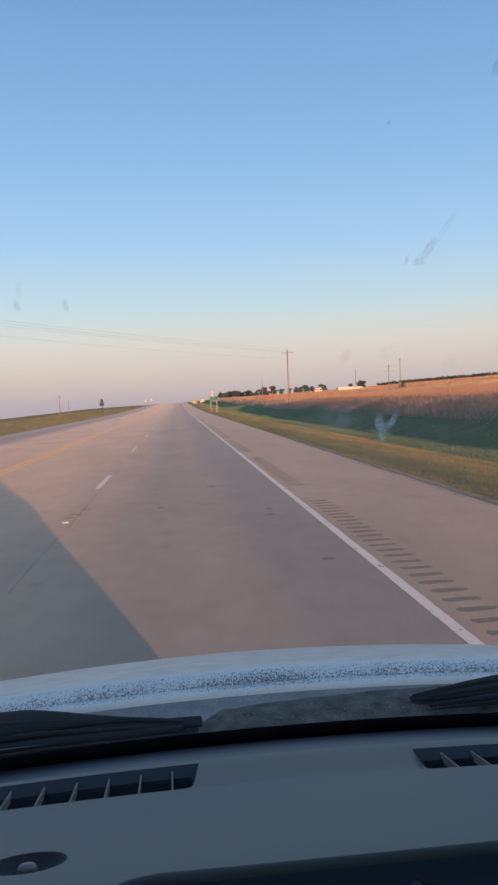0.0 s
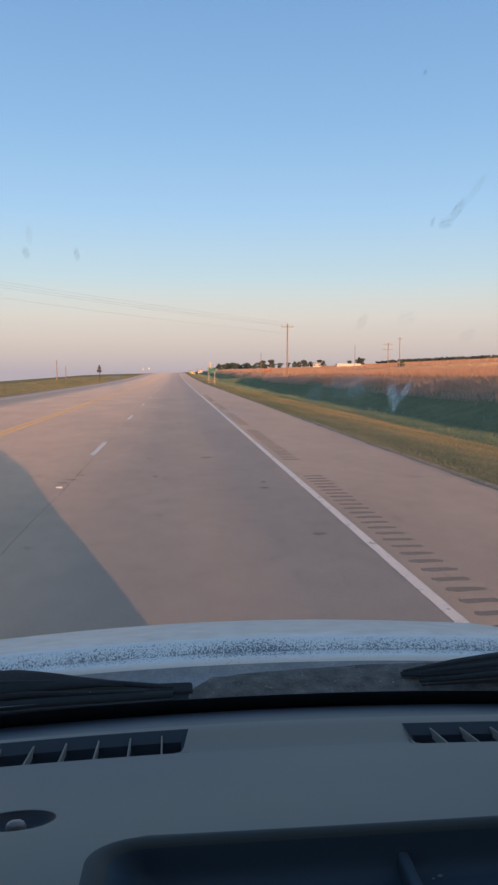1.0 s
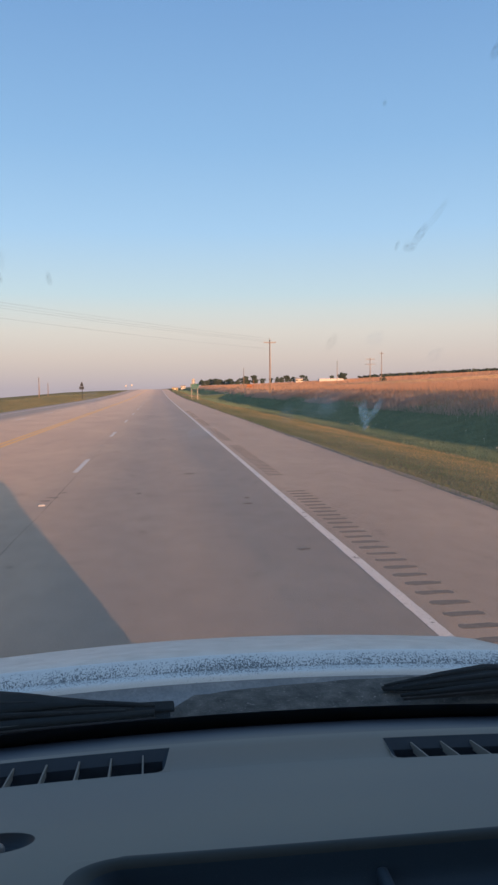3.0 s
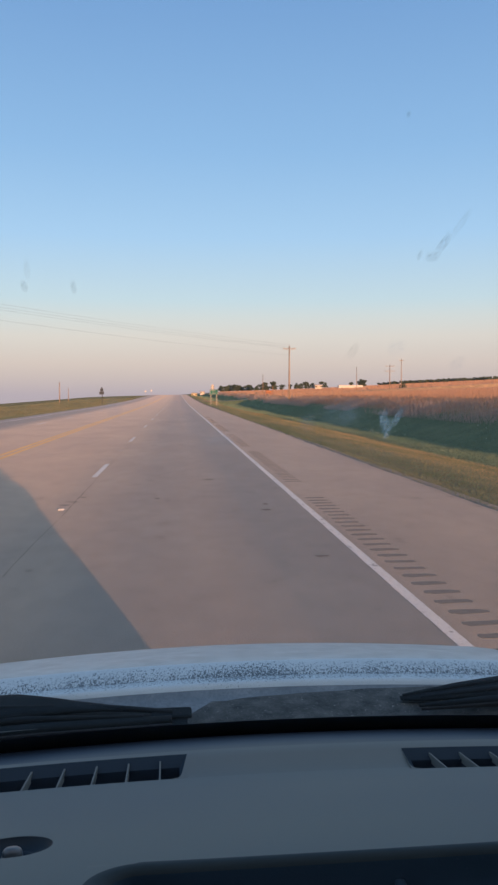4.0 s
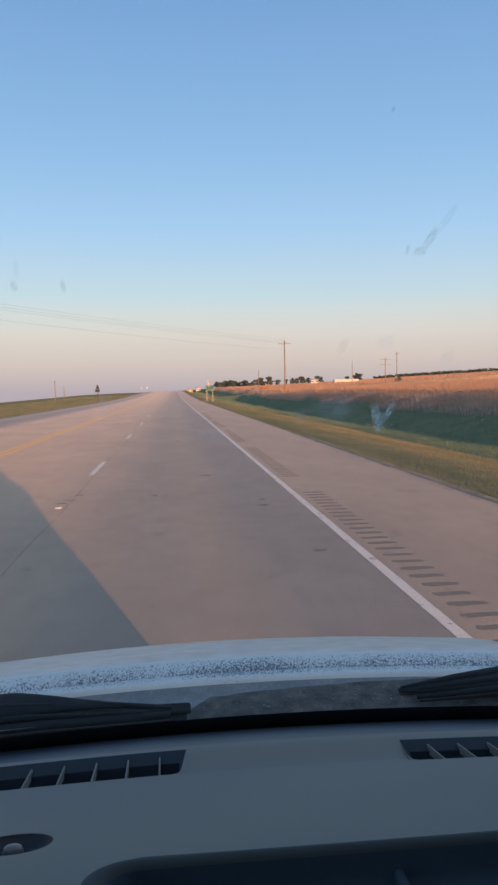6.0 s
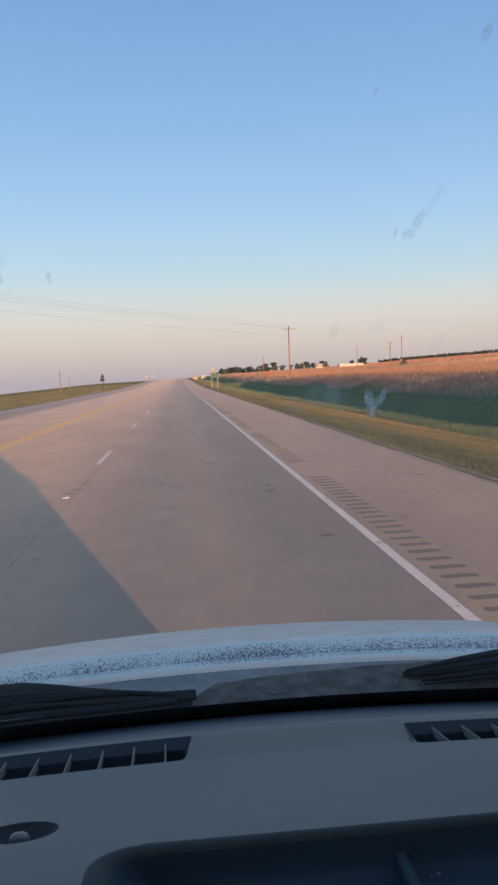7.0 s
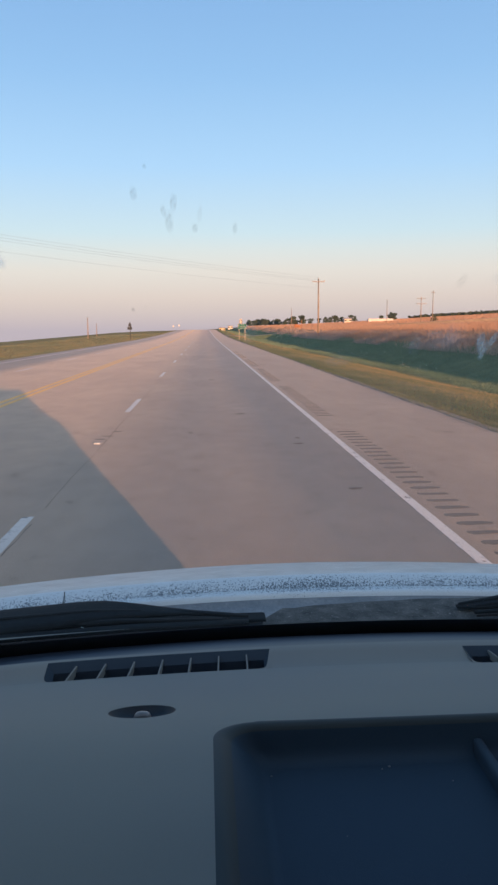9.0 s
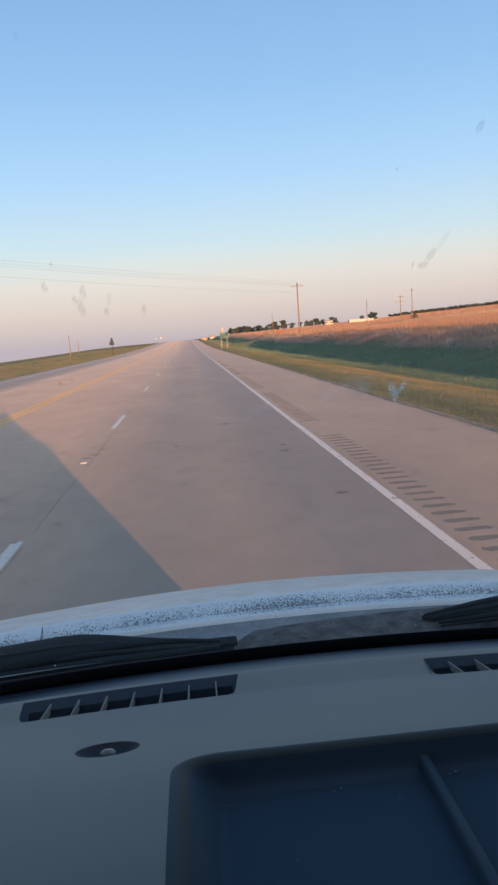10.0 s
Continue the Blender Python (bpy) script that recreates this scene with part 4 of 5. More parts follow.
def tray():
    """A storage bin let into the dashboard, with rounded rim, sloped walls and a floor with a rib."""
    x0, x1, y0, y1 = TRAY
    r = 0.042

    floor = 1.3455

    def ring(side_in, far_in, sink, rad=r):
        """One line round the bin, between the rim (sink 0) and the floor (sink 1)."""
        pts = []
        bend = max(rad - side_in, 0.012)
        for cx, a0 in ((x1 - side_in - bend, 0), (x0 + side_in + bend, 90)):
            for k in range(13):
                a = radians(a0 + k * 90 / 12)
                pts.append((cx + bend * math.cos(a), y1 - far_in - bend * (1 - math.sin(a))))
        side = steps(y0, y1 - rad, 16)[:-1]
        pts = [(x1 - side_in, y) for y in side] + pts + [(x0 + side_in, y) for y in side[::-1]]
        return [(x, y, dash_z(x, min(y, y1)) * (1 - sink) + floor * sink) for x, y in pts]

    def bands(rings):
        bm = bmesh.new()
        vs = [[bm.verts.new(p) for p in g] for g in rings]
        for a, b in zip(vs, vs[1:]):
            for k in range(len(a) - 1):
                bm.faces.new((a[k], a[k + 1], b[k + 1], b[k]))
        return bm
    under = [(x, y, z - 0.0016) for x, y, z in ring(-0.006, -0.006, 0.0)]
    lip = [under, ring(0.0, 0.0, 0.0), ring(0.004, 0.002, 0.008), ring(0.008, 0.0045, 0.04), ring(0.012, 0.0065, 0.12), ring(0.015, 0.0075, 0.20)]
    part("tray_lip", bands(lip), M_SIDE, dash, "rounded dark slate lip of the tray", smooth=True)
    wall = [lip[-1], ring(0.022, 0.009, 0.42), ring(0.030, 0.0105, 0.66), ring(0.036, 0.0125, 0.83), ring(0.0395, 0.0155, 0.93), ring(0.043, 0.0195, 0.985), ring(0.047, 0.025, 1.0)]
    part("tray_wall", bands(wall), M_MAT, dash, "sloped dark wall of the open storage tray", smooth=True)
    bm = bmesh.new()
    bm.faces.new([bm.verts.new((x, y, floor - 0.0002)) for x, y, z in ring(0.044, 0.021, 1.0)])
    part("tray_floor", bm, M_MAT, dash, "dark navy rubber tray mat")
    # the square corner of the opening is filled out to the rounded rim
    for sx, cx in ((x0, x0 + r), (x1, x1 - r)):
        bm = bmesh.new()
        grid = []
        for k in range(13):
            a = radians((90 + k * 7.5) if sx == x0 else (k * 7.5))
            c, q = math.cos(a), math.sin(a)
            far = r / max(abs(c), abs(q))
            line = []
            for t, low in ((far + 0.005, 0.0015), (far, 0.0), (far * 0.67 + r * 0.33, 0.0), (far * 0.33 + r * 0.67, 0.0), (r, 0.0)):
                x, y = cx + t * c, y1 - r + t * q
                line.append(bm.verts.new((x, y, dash_z(x, y) - low)))
            grid.append(line)
        for g, h in zip(grid, grid[1:]):
            for j in range(4):
                bm.faces.new((g[j], g[j + 1], h[j + 1], h[j]))
        bmesh.ops.remove_doubles(bm, verts=bm.verts[:], dist=1e-5)
        part("tray_corner", bm, M_DASH, dash, smooth=True)
    part("tray_rib", boxed(0.1515, 0.1605, 0.12, 0.544, floor - 0.004, floor + 0.015, bevel=0.0036), M_TRAY, dash, "thin divider rib", smooth=True)
    for k, (x, y, d) in enumerate(((0.073, 0.527, 0.0022), (0.066, 0.524, 0.0014), (0.182, 0.532, 0.0030), (0.176, 0.530, 0.0018), (-0.030, 0.520, 0.0016), (0.121, 0.503, 0.0014), (0.02, 0.44, 0.0010))):
        bm = bmesh.new()
        for v in bmesh.ops.create_icosphere(bm, subdivisions=1, radius=d * 0.6)["verts"]:
            v.co = Vector((x + v.co.x * (1 + 0.4 * math.sin(k * 7 + v.co.y * 900)), y + v.co.y, floor + d * 0.25 + v.co.z * 0.45))
        part("crumb", bm, M_DOME, dash, "tiny pale crumb on the tray mat")


tray()

# cab shell: pillars, roof, doors and rear wall, with open windows
part("roof", sheet(bmesh.new(), steps(CX - 0.78, CX + 0.70, 20), steps(-1.35, 0.17, 14),
     lambda x, y: (x, y, 2.02 + 0.03 * (1 - ((x - CX) / 0.78) ** 2))), M_WHITE_PAINT, truck, "white cab roof", smooth=True)
part("headliner", boxed(CX - 0.76, CX + 0.68, -1.33, 0.14, 1.985, 2.005, bevel=0.004), M_LINER, truck, "grey fabric headliner")
for s in (-1, 1):
    x = CX + (0.72 if s > 0 else -0.80)
    bm = bmesh.new()
    tube(bm, [(x + s * 0.01, 0.92, 1.20), (x, 0.56, 1.55), (x - s * 0.01, 0.17, 1.93), (x - s * 0.02, 0.10, 2.01)], [0.05, 0.045, 0.045, 0.04], 8)
    part("pillar", bm, M_WHITE_PAINT, truck, smooth=True)
    part("door", boxed(min(x - s * 0.02, x + s * 0.11), max(x - s * 0.02, x + s * 0.11), -1.3, 1.0, 0.36, 1.25, bevel=0.03), M_WHITE_PAINT, truck, "white door panel")
    # unseen; lengthened per side to block sun and set the light on the dash
    part("quarter_blocker", boxed(x - 0.05, x + 0.05, -1.38, -0.65 if s < 0 else 0.30, 1.2, 2.0, bevel=0.02), M_WHITE_PAINT, truck, "white rear quarter of the cab, stretched forward to block light")
    part("fender", boxed(min(x - s * 0.38, x - s * 0.16), max(x - s * 0.38, x - s * 0.16), 1.0, 1.60, 0.42, 0.88, bevel=0.05), M_WHITE_PAINT, truck, "white front fender")
    part("bed_side", boxed(min(x + s * 0.08, x + s * 0.16), max(x + s * 0.08, x + s * 0.16), -3.3, -1.42, 0.6, 1.28, bevel=0.03), M_WHITE_PAINT, truck, "white side of the cargo bed")
    for y in (1.42, -2.4):
        wheel = part("wheel", lathe(bmesh.new(), [(0.20, -0.12), (0.37, -0.12), (0.40, -0.09), (0.40, 0.09), (0.37, 0.12), (0.22, 0.12), (0.20, 0.08)], (0, 0, 0), 28), M_RUBBER, truck, "black tyre", smooth=True)
        part("rim", lathe(bmesh.new(), [(0.20, -0.06), (0.20, 0.10), (0.15, 0.07), (0.07, 0.09), (0.05, 0.11)], (0, 0, 0), 24), M_GALV, wheel, "grey steel rim", smooth=True)
        wheel.matrix_basis = Matrix.Translation((CX + s * (0.80 if y < 0 else 0.50), y, 0.40)) @ pose(0, 0, 0, 0, s * 90, 0)
# unseen box added so that low sun doesn't shine through under the hood
part("engine_bay_blocker", boxed(CX - 0.50, CX + 0.38, 1.02, 1.98, 0.30, 0.98, bevel=0.05), M_DARK, truck, "unseen dark box blocking the sun under the hood")
part("rear_wall", boxed(CX - 0.78, CX + 0.70, -1.40, -1.34, 0.6, 1.99, bevel=0.01), M_LINER, truck, "back wall of the cab")
part("floor_pan", boxed(CX - 0.85, CX + 0.76, -1.38, 1.05, 0.50, 0.56, bevel=0.01), M_DARK, truck, "dark cab floor")
part("firewall", boxed(CX - 0.84, CX + 0.76, 0.990, 1.005, 0.56, 1.19), M_GAP, truck, "dark wall below the windscreen")
part("knee_panel", boxed(CX - 0.74, CX + 0.74, 0.085, 0.105, 0.85, 1.21), M_DASH, truck, "grey lower dashboard")
part("bed_floor", boxed(CX - 0.86, CX + 0.79, -3.3, -1.42, 0.82, 0.86), M_GALV, truck, "ribbed cargo floor")
part("tailgate", boxed(CX - 0.86, CX + 0.79, -3.37, -3.31, 0.62, 1.26, bevel=0.02), M_WHITE_PAINT, truck, "white tailgate")
part("grille", boxed(CX - 0.40, CX + 0.36, 2.02, 2.12, 0.60, 0.80, bevel=0.03), M_DARK, truck, "dark front grille")
part("bumper", boxed(CX - 0.44, CX + 0.38, 2.0, 2.16, 0.36, 0.58, bevel=0.04), M_GALV, truck, "grey steel bumper")

# pad of the missing mirror, with the dotted shade band behind it
PAD = (-0.163, 1.9558)


def on_glass(outline, off):
    bm = bmesh.new()
    a = [bm.verts.new(glass_at(x, z, off)) for x, z in outline]
    b = [bm.verts.new(glass_at(x, z, off + 0.002)) for x, z in outline]
    bm.faces.new(a); bm.faces.new(b[::-1])
    for k in range(len(a)):
        bm.faces.new((a[k], a[(k + 1) % len(a)], b[(k + 1) % len(a)], b[k]))
    return bm


arch = [(-0.0090, -0.0362), (0.0245, -0.0356), (0.0265, -0.0350), (0.0276, -0.0338), (0.0278, -0.0322), (0.0268, -0.0240), (0.0252, -0.0170)] + \
       [(0.0078 + 0.0170 * math.cos(radians(a)), -0.0150 + 0.0112 * math.sin(radians(a))) for a in range(0, 181, 10)] + \
       [(-0.0098, -0.0200), (-0.0118, -0.0280), (-0.0126, -0.0325), (-0.0122, -0.0345), (-0.0110, -0.0357)]
part("mirror_pad", on_glass([(PAD[0] + x, PAD[1] + z) for x, z in arch], 0.004), M_PAD, screen, "dark glued pad where a mirror sat")


def dot_film():
    """Fine printed dots on clear film."""
    m, n, l, p = material("dotted_film", 0.9)
    sep = n.new("ShaderNodeSeparateXYZ")
    l.new(coords(n, l), sep.inputs[0])
    waves = []
    for k in (0, 2):
        a = n.new("ShaderNodeMath"); a.operation = "MULTIPLY"; a.inputs[1].default_value = math.tau / (0.0026 if k == 0 else 0.0019)
        l.new(sep.outputs[k], a.inputs[0])
        b = n.new("ShaderNodeMath"); b.operation = "SINE"
        l.new(a.outputs[0], b.inputs[0])
        waves.append(b)
    prod = n.new("ShaderNodeMath"); prod.operation = "MULTIPLY"
    l.new(waves[0].outputs[0], prod.inputs[0]); l.new(waves[1].outputs[0], prod.inputs[1])
    amount = n.new("ShaderNodeMapRange")
    for key, value in (("From Min", -0.3), ("From Max", 0.3), ("To Min", 0.17), ("To Max", 0.25)):
        amount.inputs[key].default_value = value
    l.new(prod.outputs[0], amount.inputs["Value"])
    t, d, mx = n.new("ShaderNodeBsdfTransparent"), n.new("ShaderNodeBsdfDiffuse"), n.new("ShaderNodeMixShader")
    d.inputs["Color"].default_value = (0.03, 0.065, 0.14, 1)
    l.new(amount.outputs[0], mx.inputs[0]); l.new(t.outputs[0], mx.inputs[1]); l.new(d.outputs[0], mx.inputs[2])
    l.new(mx.outputs[0], n["Material Output"].inputs["Surface"])
    return m


part("dot_band", sheet(bmesh.new(), steps(0, 1, 16), steps(0, 1, 4), lambda u, v: glass_at(-0.45 + u * (0.49 + v * 0.07), 1.942 + 0.025 * (u * 0.49 - 0.29) + v * 0.05, 0.0015)), dot_film(), screen, "printed dotted shade band")
# hairline crack on the hood ridge
part("paint_crack", sheet(bmesh.new(), [-0.0008, 0.0008], steps(1.176, 1.238, 8), lambda u, y: (-0.331 - 0.05 * (y - 1.20) + u + 0.0012 * math.sin(y * 120), hood_y(-0.331, y), hood_z(-0.331, y) + 0.0012)), M_DARK, truck, "short dark crack in the paint")

# dried smears and insect marks on the windscreen
M_SMEAR = smear_material("grey_smear", (0.21, 0.225, 0.24), 0.30)
M_FAINT = smear_material("faint_smear", (0.35, 0.36, 0.38), 0.12)
M_RUST = smear_material("reddish_smear", (0.80, 0.26, 0.38), 0.30, 3.0, "ShaderNodeBsdfTranslucent")
M_HAZE = smear_material("faint_chalk", (0.80, 0.86, 0.84), 0.13, 3.0, "ShaderNodeBsdfTranslucent")
M_CHALK = smear_material("chalky_smear", (0.72, 0.80, 0.77), 0.52, 1.5, "ShaderNodeBsdfTranslucent")


def smear(x, z, w, h, mat, slant=0.0):
    bm = bmesh.new()
    sheet(bm, steps(-0.5, 0.5, 6), steps(-0.5, 0.5, 6), lambda u, v: glass_at(x + u * w + slant * v * h, z + v * h, 0.003))
    o = part("smear", bm, mat, screen)
    o.visible_shadow = False


# grey insect marks and streaks high on the glass
for x, z, w, h, slant in ((-0.119, 1.800, 0.005, 0.009, 0.1), (-0.097, 1.796, 0.004, 0.012, 0.25), (0.1215, 1.8000, 0.008, 0.006, 0.4), (0.1250, 1.8055, 0.005, 0.012, 0.5),
                          (0.1145, 1.8005, 0.003, 0.006, 0.0), (0.014, 1.924, 0.003, 0.009, 0.0), (0.1318, 1.8655, 0.0042, 0.0075, 0.35), (-0.1115, 1.8120, 0.0030, 0.0030, 0.0),
                          (0.0904, 1.8494, 0.0025, 0.0025, 0.0)):
    smear(x, z, w, h, M_SMEAR, slant)
# insect marks lower down
for x, z, w, h, slant in ((-0.100, 1.787, 0.007, 0.015, 0.0), (-0.103, 1.792, 0.003, 0.008, -0.3), (-0.085, 1.784, 0.005, 0.007, 0.0), (-0.061, 1.784, 0.004, 0.008, 0.0),
                          (-0.1275, 1.7376, 0.0035, 0.004, 0.0), (-0.206, 1.780, 0.004, 0.012, 0.2)):
    smear(x, z, w, h, M_SMEAR, slant)
# chalky splashes
for x, z, w, h, slant in ((0.1245, 1.7140, 0.0060, 0.016, -0.45), (0.1335, 1.7150, 0.0048, 0.018, 0.30), (0.1288, 1.7090, 0.0110, 0.014, 0.0), (0.1300, 1.7035, 0.006, 0.011, 0.0),
                          (-0.2035, 1.7665, 0.012, 0.014, 0.0), (-0.249, 1.335, 0.005, 0.006, 0.0), (-0.33, 1.314, 0.003, 0.003, 0.0), (-0.118, 1.345, 0.003, 0.003, 0.0),
                          (-0.285, 1.330, 0.002, 0.003, 0.0)):
    smear(x, z, w, h, M_CHALK, slant)
# faint chalky veils and spots
for x, z, w, h, slant in ((-0.082, 1.791, 0.003, 0.012, 0.3), (-0.119, 1.7395, 0.003, 0.003, 0.0), (0.1305, 1.8135, 0.004, 0.016, 0.5), (0.0927, 1.755, 0.006, 0.012, 0.4),
                          (-0.0998, 1.9008, 0.004, 0.004, 0.0)):
    smear(x, z, w, h, M_FAINT, slant)
for x, z, w, h, slant in ((0.096, 1.718, 0.034, 0.026, -0.3), (0.118, 1.757, 0.016, 0.012, 0.0), (0.158, 1.748, 0.014, 0.012, 0.0), (-0.048, 1.722, 0.014, 0.020, 0.0),
                          (0.10, 1.716, 0.016, 0.016, 0.0), (0.075, 1.712, 0.014, 0.020, 0.0), (0.02, 1.70, 0.03, 0.012, 0.0)):
    smear(x, z, w, h, M_HAZE, slant)
for x, z, w, h, slant in ((0.0356, 1.9328, 0.006, 0.006, 0.0),):
    smear(x, z, w, h, M_RUST, slant)


# ---- roadside things ----
def utility_pole(x, y, top, arms, group, label, radius=0.14):
    """A tapered wooden pole; arms: (height, half length, braces)."""
    z = land_z(x, y)
    t = thing("utility_pole", label, "utility pole", (x, y, z - 0.2), group=group)
    h = top - z + 0.2
    part("shaft", tube(bmesh.new(), [(0, 0, 0), (0.01, 0, h * 0.5), (0, 0, h)], [radius, radius * 0.85, radius * 0.68], 10), M_POLE, t, smooth=True)
    for at, half, brace in arms:
        zc = at - z + 0.2
        arm = part("crossarm", boxed(-half, half, -0.17, -0.06, zc - 0.06, zc + 0.06, bevel=0.01), M_POLE, t)
        for s in (-1, 1):
            if brace:
                part("brace", rod(bmesh.new(), (s * half * 0.55, -0.15, zc - 0.05), (0, -0.15, zc - 0.62), 0.018, n=6), M_GALV, t)
            part("insulator", lathe(bmesh.new(), [(0.02, 0.05), (0.02, 0.12), (0.055, 0.13), (0.06, 0.17), (0.035, 0.19), (0.05, 0.21), (0.03, 0.25), (0.005, 0.26)], (s * half * 0.93, -0.115, zc), 10), M_CERAMIC, arm)
    part("insulator", lathe(bmesh.new(), [(0.02, 0.0), (0.02, 0.10), (0.055, 0.11), (0.06, 0.16), (0.035, 0.18), (0.05, 0.21), (0.03, 0.26), (0.005, 0.27)], (0, 0, h), 10), M_CERAMIC, t)
    return t


POLES = "utility poles along the highway"
pole1 = utility_pole(19.4, 130.5, 10.15, [(9.65, 1.08, True)], POLES, "tall wooden utility pole with one crossarm beside the field", 0.16)
utility_pole(22.0, 194.0, 6.9, [], POLES, "thin bare wooden pole standing in grass", 0.10)
utility_pole(44.8, 186.6, 8.5, [], POLES, "thin bare wooden pole standing in grass", 0.10)
utility_pole(59.7, 209.0, 10.1, [(9.7, 1.3, False), (8.3, 1.5, True)], POLES, "wooden utility pole with two crossarms on the field", 0.15)
utility_pole(60.6, 201.0, 11.4, [(10.9, 0.55, False)], POLES, "wooden utility pole with a short crossarm on the field", 0.13)
utility_pole(-29.3, 193.0, 4.9, [], POLES, "bare wooden pole beyond the far verge", 0.15)
utility_pole(-30.5, 217.0, 3.6, [], POLES, "bare wooden pole beyond the far verge", 0.13)
utility_pole(-24.6, 8.0, 8.0, [(7.6, 0.9, True)], POLES, "wooden utility pole beside the far verge", 0.15)
utility_pole(-27.5, 14.0, 8.4, [(7.9, 0.9, True)], POLES, "wooden utility pole beside the far verge", 0.15)
utility_pole(-60.0, 42.0, 15.2, [(14.7, 1.1, True)], POLES, "wooden utility pole with one crossarm in the pasture", 0.16)


def overhead_wire(a, b, sag):
    pts = []
    for k in range(41):
        t = k / 40
        p = Vector(a).lerp(Vector(b), t)
        p.z -= 4 * sag * t * (1 - t)
        pts.append(p)
    ob = mesh_object("overhead_wire", tube(bmesh.new(), pts, [0.0078] * 41, 5), M_WIRE, smooth=True)
    tagged(ob, "thin sagging power line between wooden poles", "power line", group="overhead wires")


for off, z in ((-1.0, 9.85), (1.0, 9.85), (0.0, 10.35), (-0.35, 8.6)):
    overhead_wire((19.4 + off, 130.4, z), (-60.0 + off, 42.0, z + 4.9), 0.9)


def lettering(name, text, size, at, mat, parent, squeeze=1.0):
    """Raised letters facing the driver."""
    cu = bpy.data.curves.new(name, "FONT")
    cu.body, cu.size, cu.extrude = text, size, 0.004
    cu.align_x, cu.align_y = "CENTER", "CENTER"
    tmp = new(name + "_curve", cu)
    bpy.context.view_layer.update()
    me = bpy.data.meshes.new_from_object(tmp.evaluated_get(bpy.context.evaluated_depsgraph_get()))
    bpy.data.objects.remove(tmp)
    bpy.data.curves.remove(cu)
    me.materials.clear()
    me.materials.append(mat)
    ob = new(name, me)
    ob.parent = parent
    ob.matrix_basis = Matrix.Translation(at) @ pose(0, 0, 0, 90, 0, 0) @ Matrix.Diagonal((squeeze, 1, 1, 1))
    return ob


def plate(x0, x1, z0, z1, y, r=0.04, depth=0.012):
    pts = []
    for cx, cz, a0 in ((x1 - r, z1 - r, 0), (x0 + r, z1 - r, 90), (x0 + r, z0 + r, 180), (x1 - r, z0 + r, 270)):
        for k in range(5):
            a = radians(a0 + k * 22.5)
            pts.append((cx + r * math.cos(a), cz + r * math.sin(a)))
    bm = outline_slab(bmesh.new(), pts, depth)
    for v in bm.verts:
        v.co.y += y
    return bm


def guide_sign(at, turn, label, group):
    """A green guide panel on two posts with a numbered route shield over it."""
    t = thing("road_sign", label, "road sign", at, turn, group)
    for x in (-0.52, 0.52):
        bm = boxed(x - 0.045, x + 0.045, 0.02, 0.11, -0.3, 2.72, bevel=0.008)
        part("post", bm, M_POST, t)
    panel = part("panel", plate(-0.74, 0.74, 1.95, 2.86, 0.0), M_SIGN_GREEN, t, "green sign panel")
    part("panel_back", plate(-0.735, 0.735, 1.955, 2.855, 0.0125, 0.04, 0.006), M_BROWN, t, "dull brown back of the panel")
    part("route_back", plate(-0.485, 0.065, 2.925, 3.455, 0.0125, 0.05, 0.004), M_BROWN, t)
    border = bmesh.new()
    for a in ((-0.72, 0.72, 2.825, 2.845), (-0.72, 0.72, 1.965, 1.985), (-0.72, -0.70, 1.985, 2.825), (0.70, 0.72, 1.985, 2.825)):
        box(border, a[0], a[1], -0.004, 0.0, a[2], a[3])
    part("border", border, M_SIGN_WHITE, panel)
    for z, x0, x1 in ((2.66, -0.36, 0.30), (2.40, -0.36, 0.58), (2.13, -0.46, 0.36)):
        part("word_bar", boxed(x0, x1, -0.005, 0.0, z - 0.022, z + 0.022), M_SIGN_WHITE, panel)
    for z, x, up in ((2.64, -0.56, 1), (2.38, -0.56, 1), (2.13, 0.57, 0)):
        bm = outline_slab(bmesh.new(), [(x - 0.09, z), (x, z + 0.11), (x + 0.09, z), (x + 0.03, z), (x + 0.03, z - 0.1), (x - 0.03, z - 0.1), (x - 0.03, z)], 0.005)
        for v in bm.verts:
            v.co.y -= 0.005
        part("arrow", bm, M_SIGN_WHITE, panel)
    part("mast", boxed(-0.24, -0.18, 0.02, 0.06, 2.7, 3.72), M_GALV, t)
    shield = part("route_plate", plate(-0.49, 0.07, 2.92, 3.46, 0.0, 0.05), M_BLACK, t, "square black plate")
    sh = [(-0.21 + 0.22 * math.sin(radians(a)) * (1 - 0.12 * math.cos(radians(2 * a))), 3.19 + 0.22 * math.cos(radians(a))) for a in range(0, 360, 15)]
    bm = outline_slab(bmesh.new(), sh, 0.006)
    for v in bm.verts:
        v.co.y -= 0.006
    part("route_shield", bm, M_SIGN_WHITE, shield, "white route shield")
    lettering("route_number", "57", 0.30, (-0.21, -0.010, 3.18), M_BLACK, shield, 0.95)
    part("banner", plate(-0.40, -0.02, 3.50, 3.72, 0.0, 0.02), M_SIGN_WHITE, t, "small white banner plate")
    part("banner_back", plate(-0.395, -0.025, 3.505, 3.715, 0.0125, 0.02, 0.004), M_BROWN, t)
    part("banner_word", boxed(-0.33, -0.09, -0.005, 0.0, 3.57, 3.65), M_BLACK, t)
    return t


SIGNS = "guide signs beside the highway"
guide_sign((6.45, 134.0, -0.18), 0, "green guide sign with route shield on two posts", SIGNS)


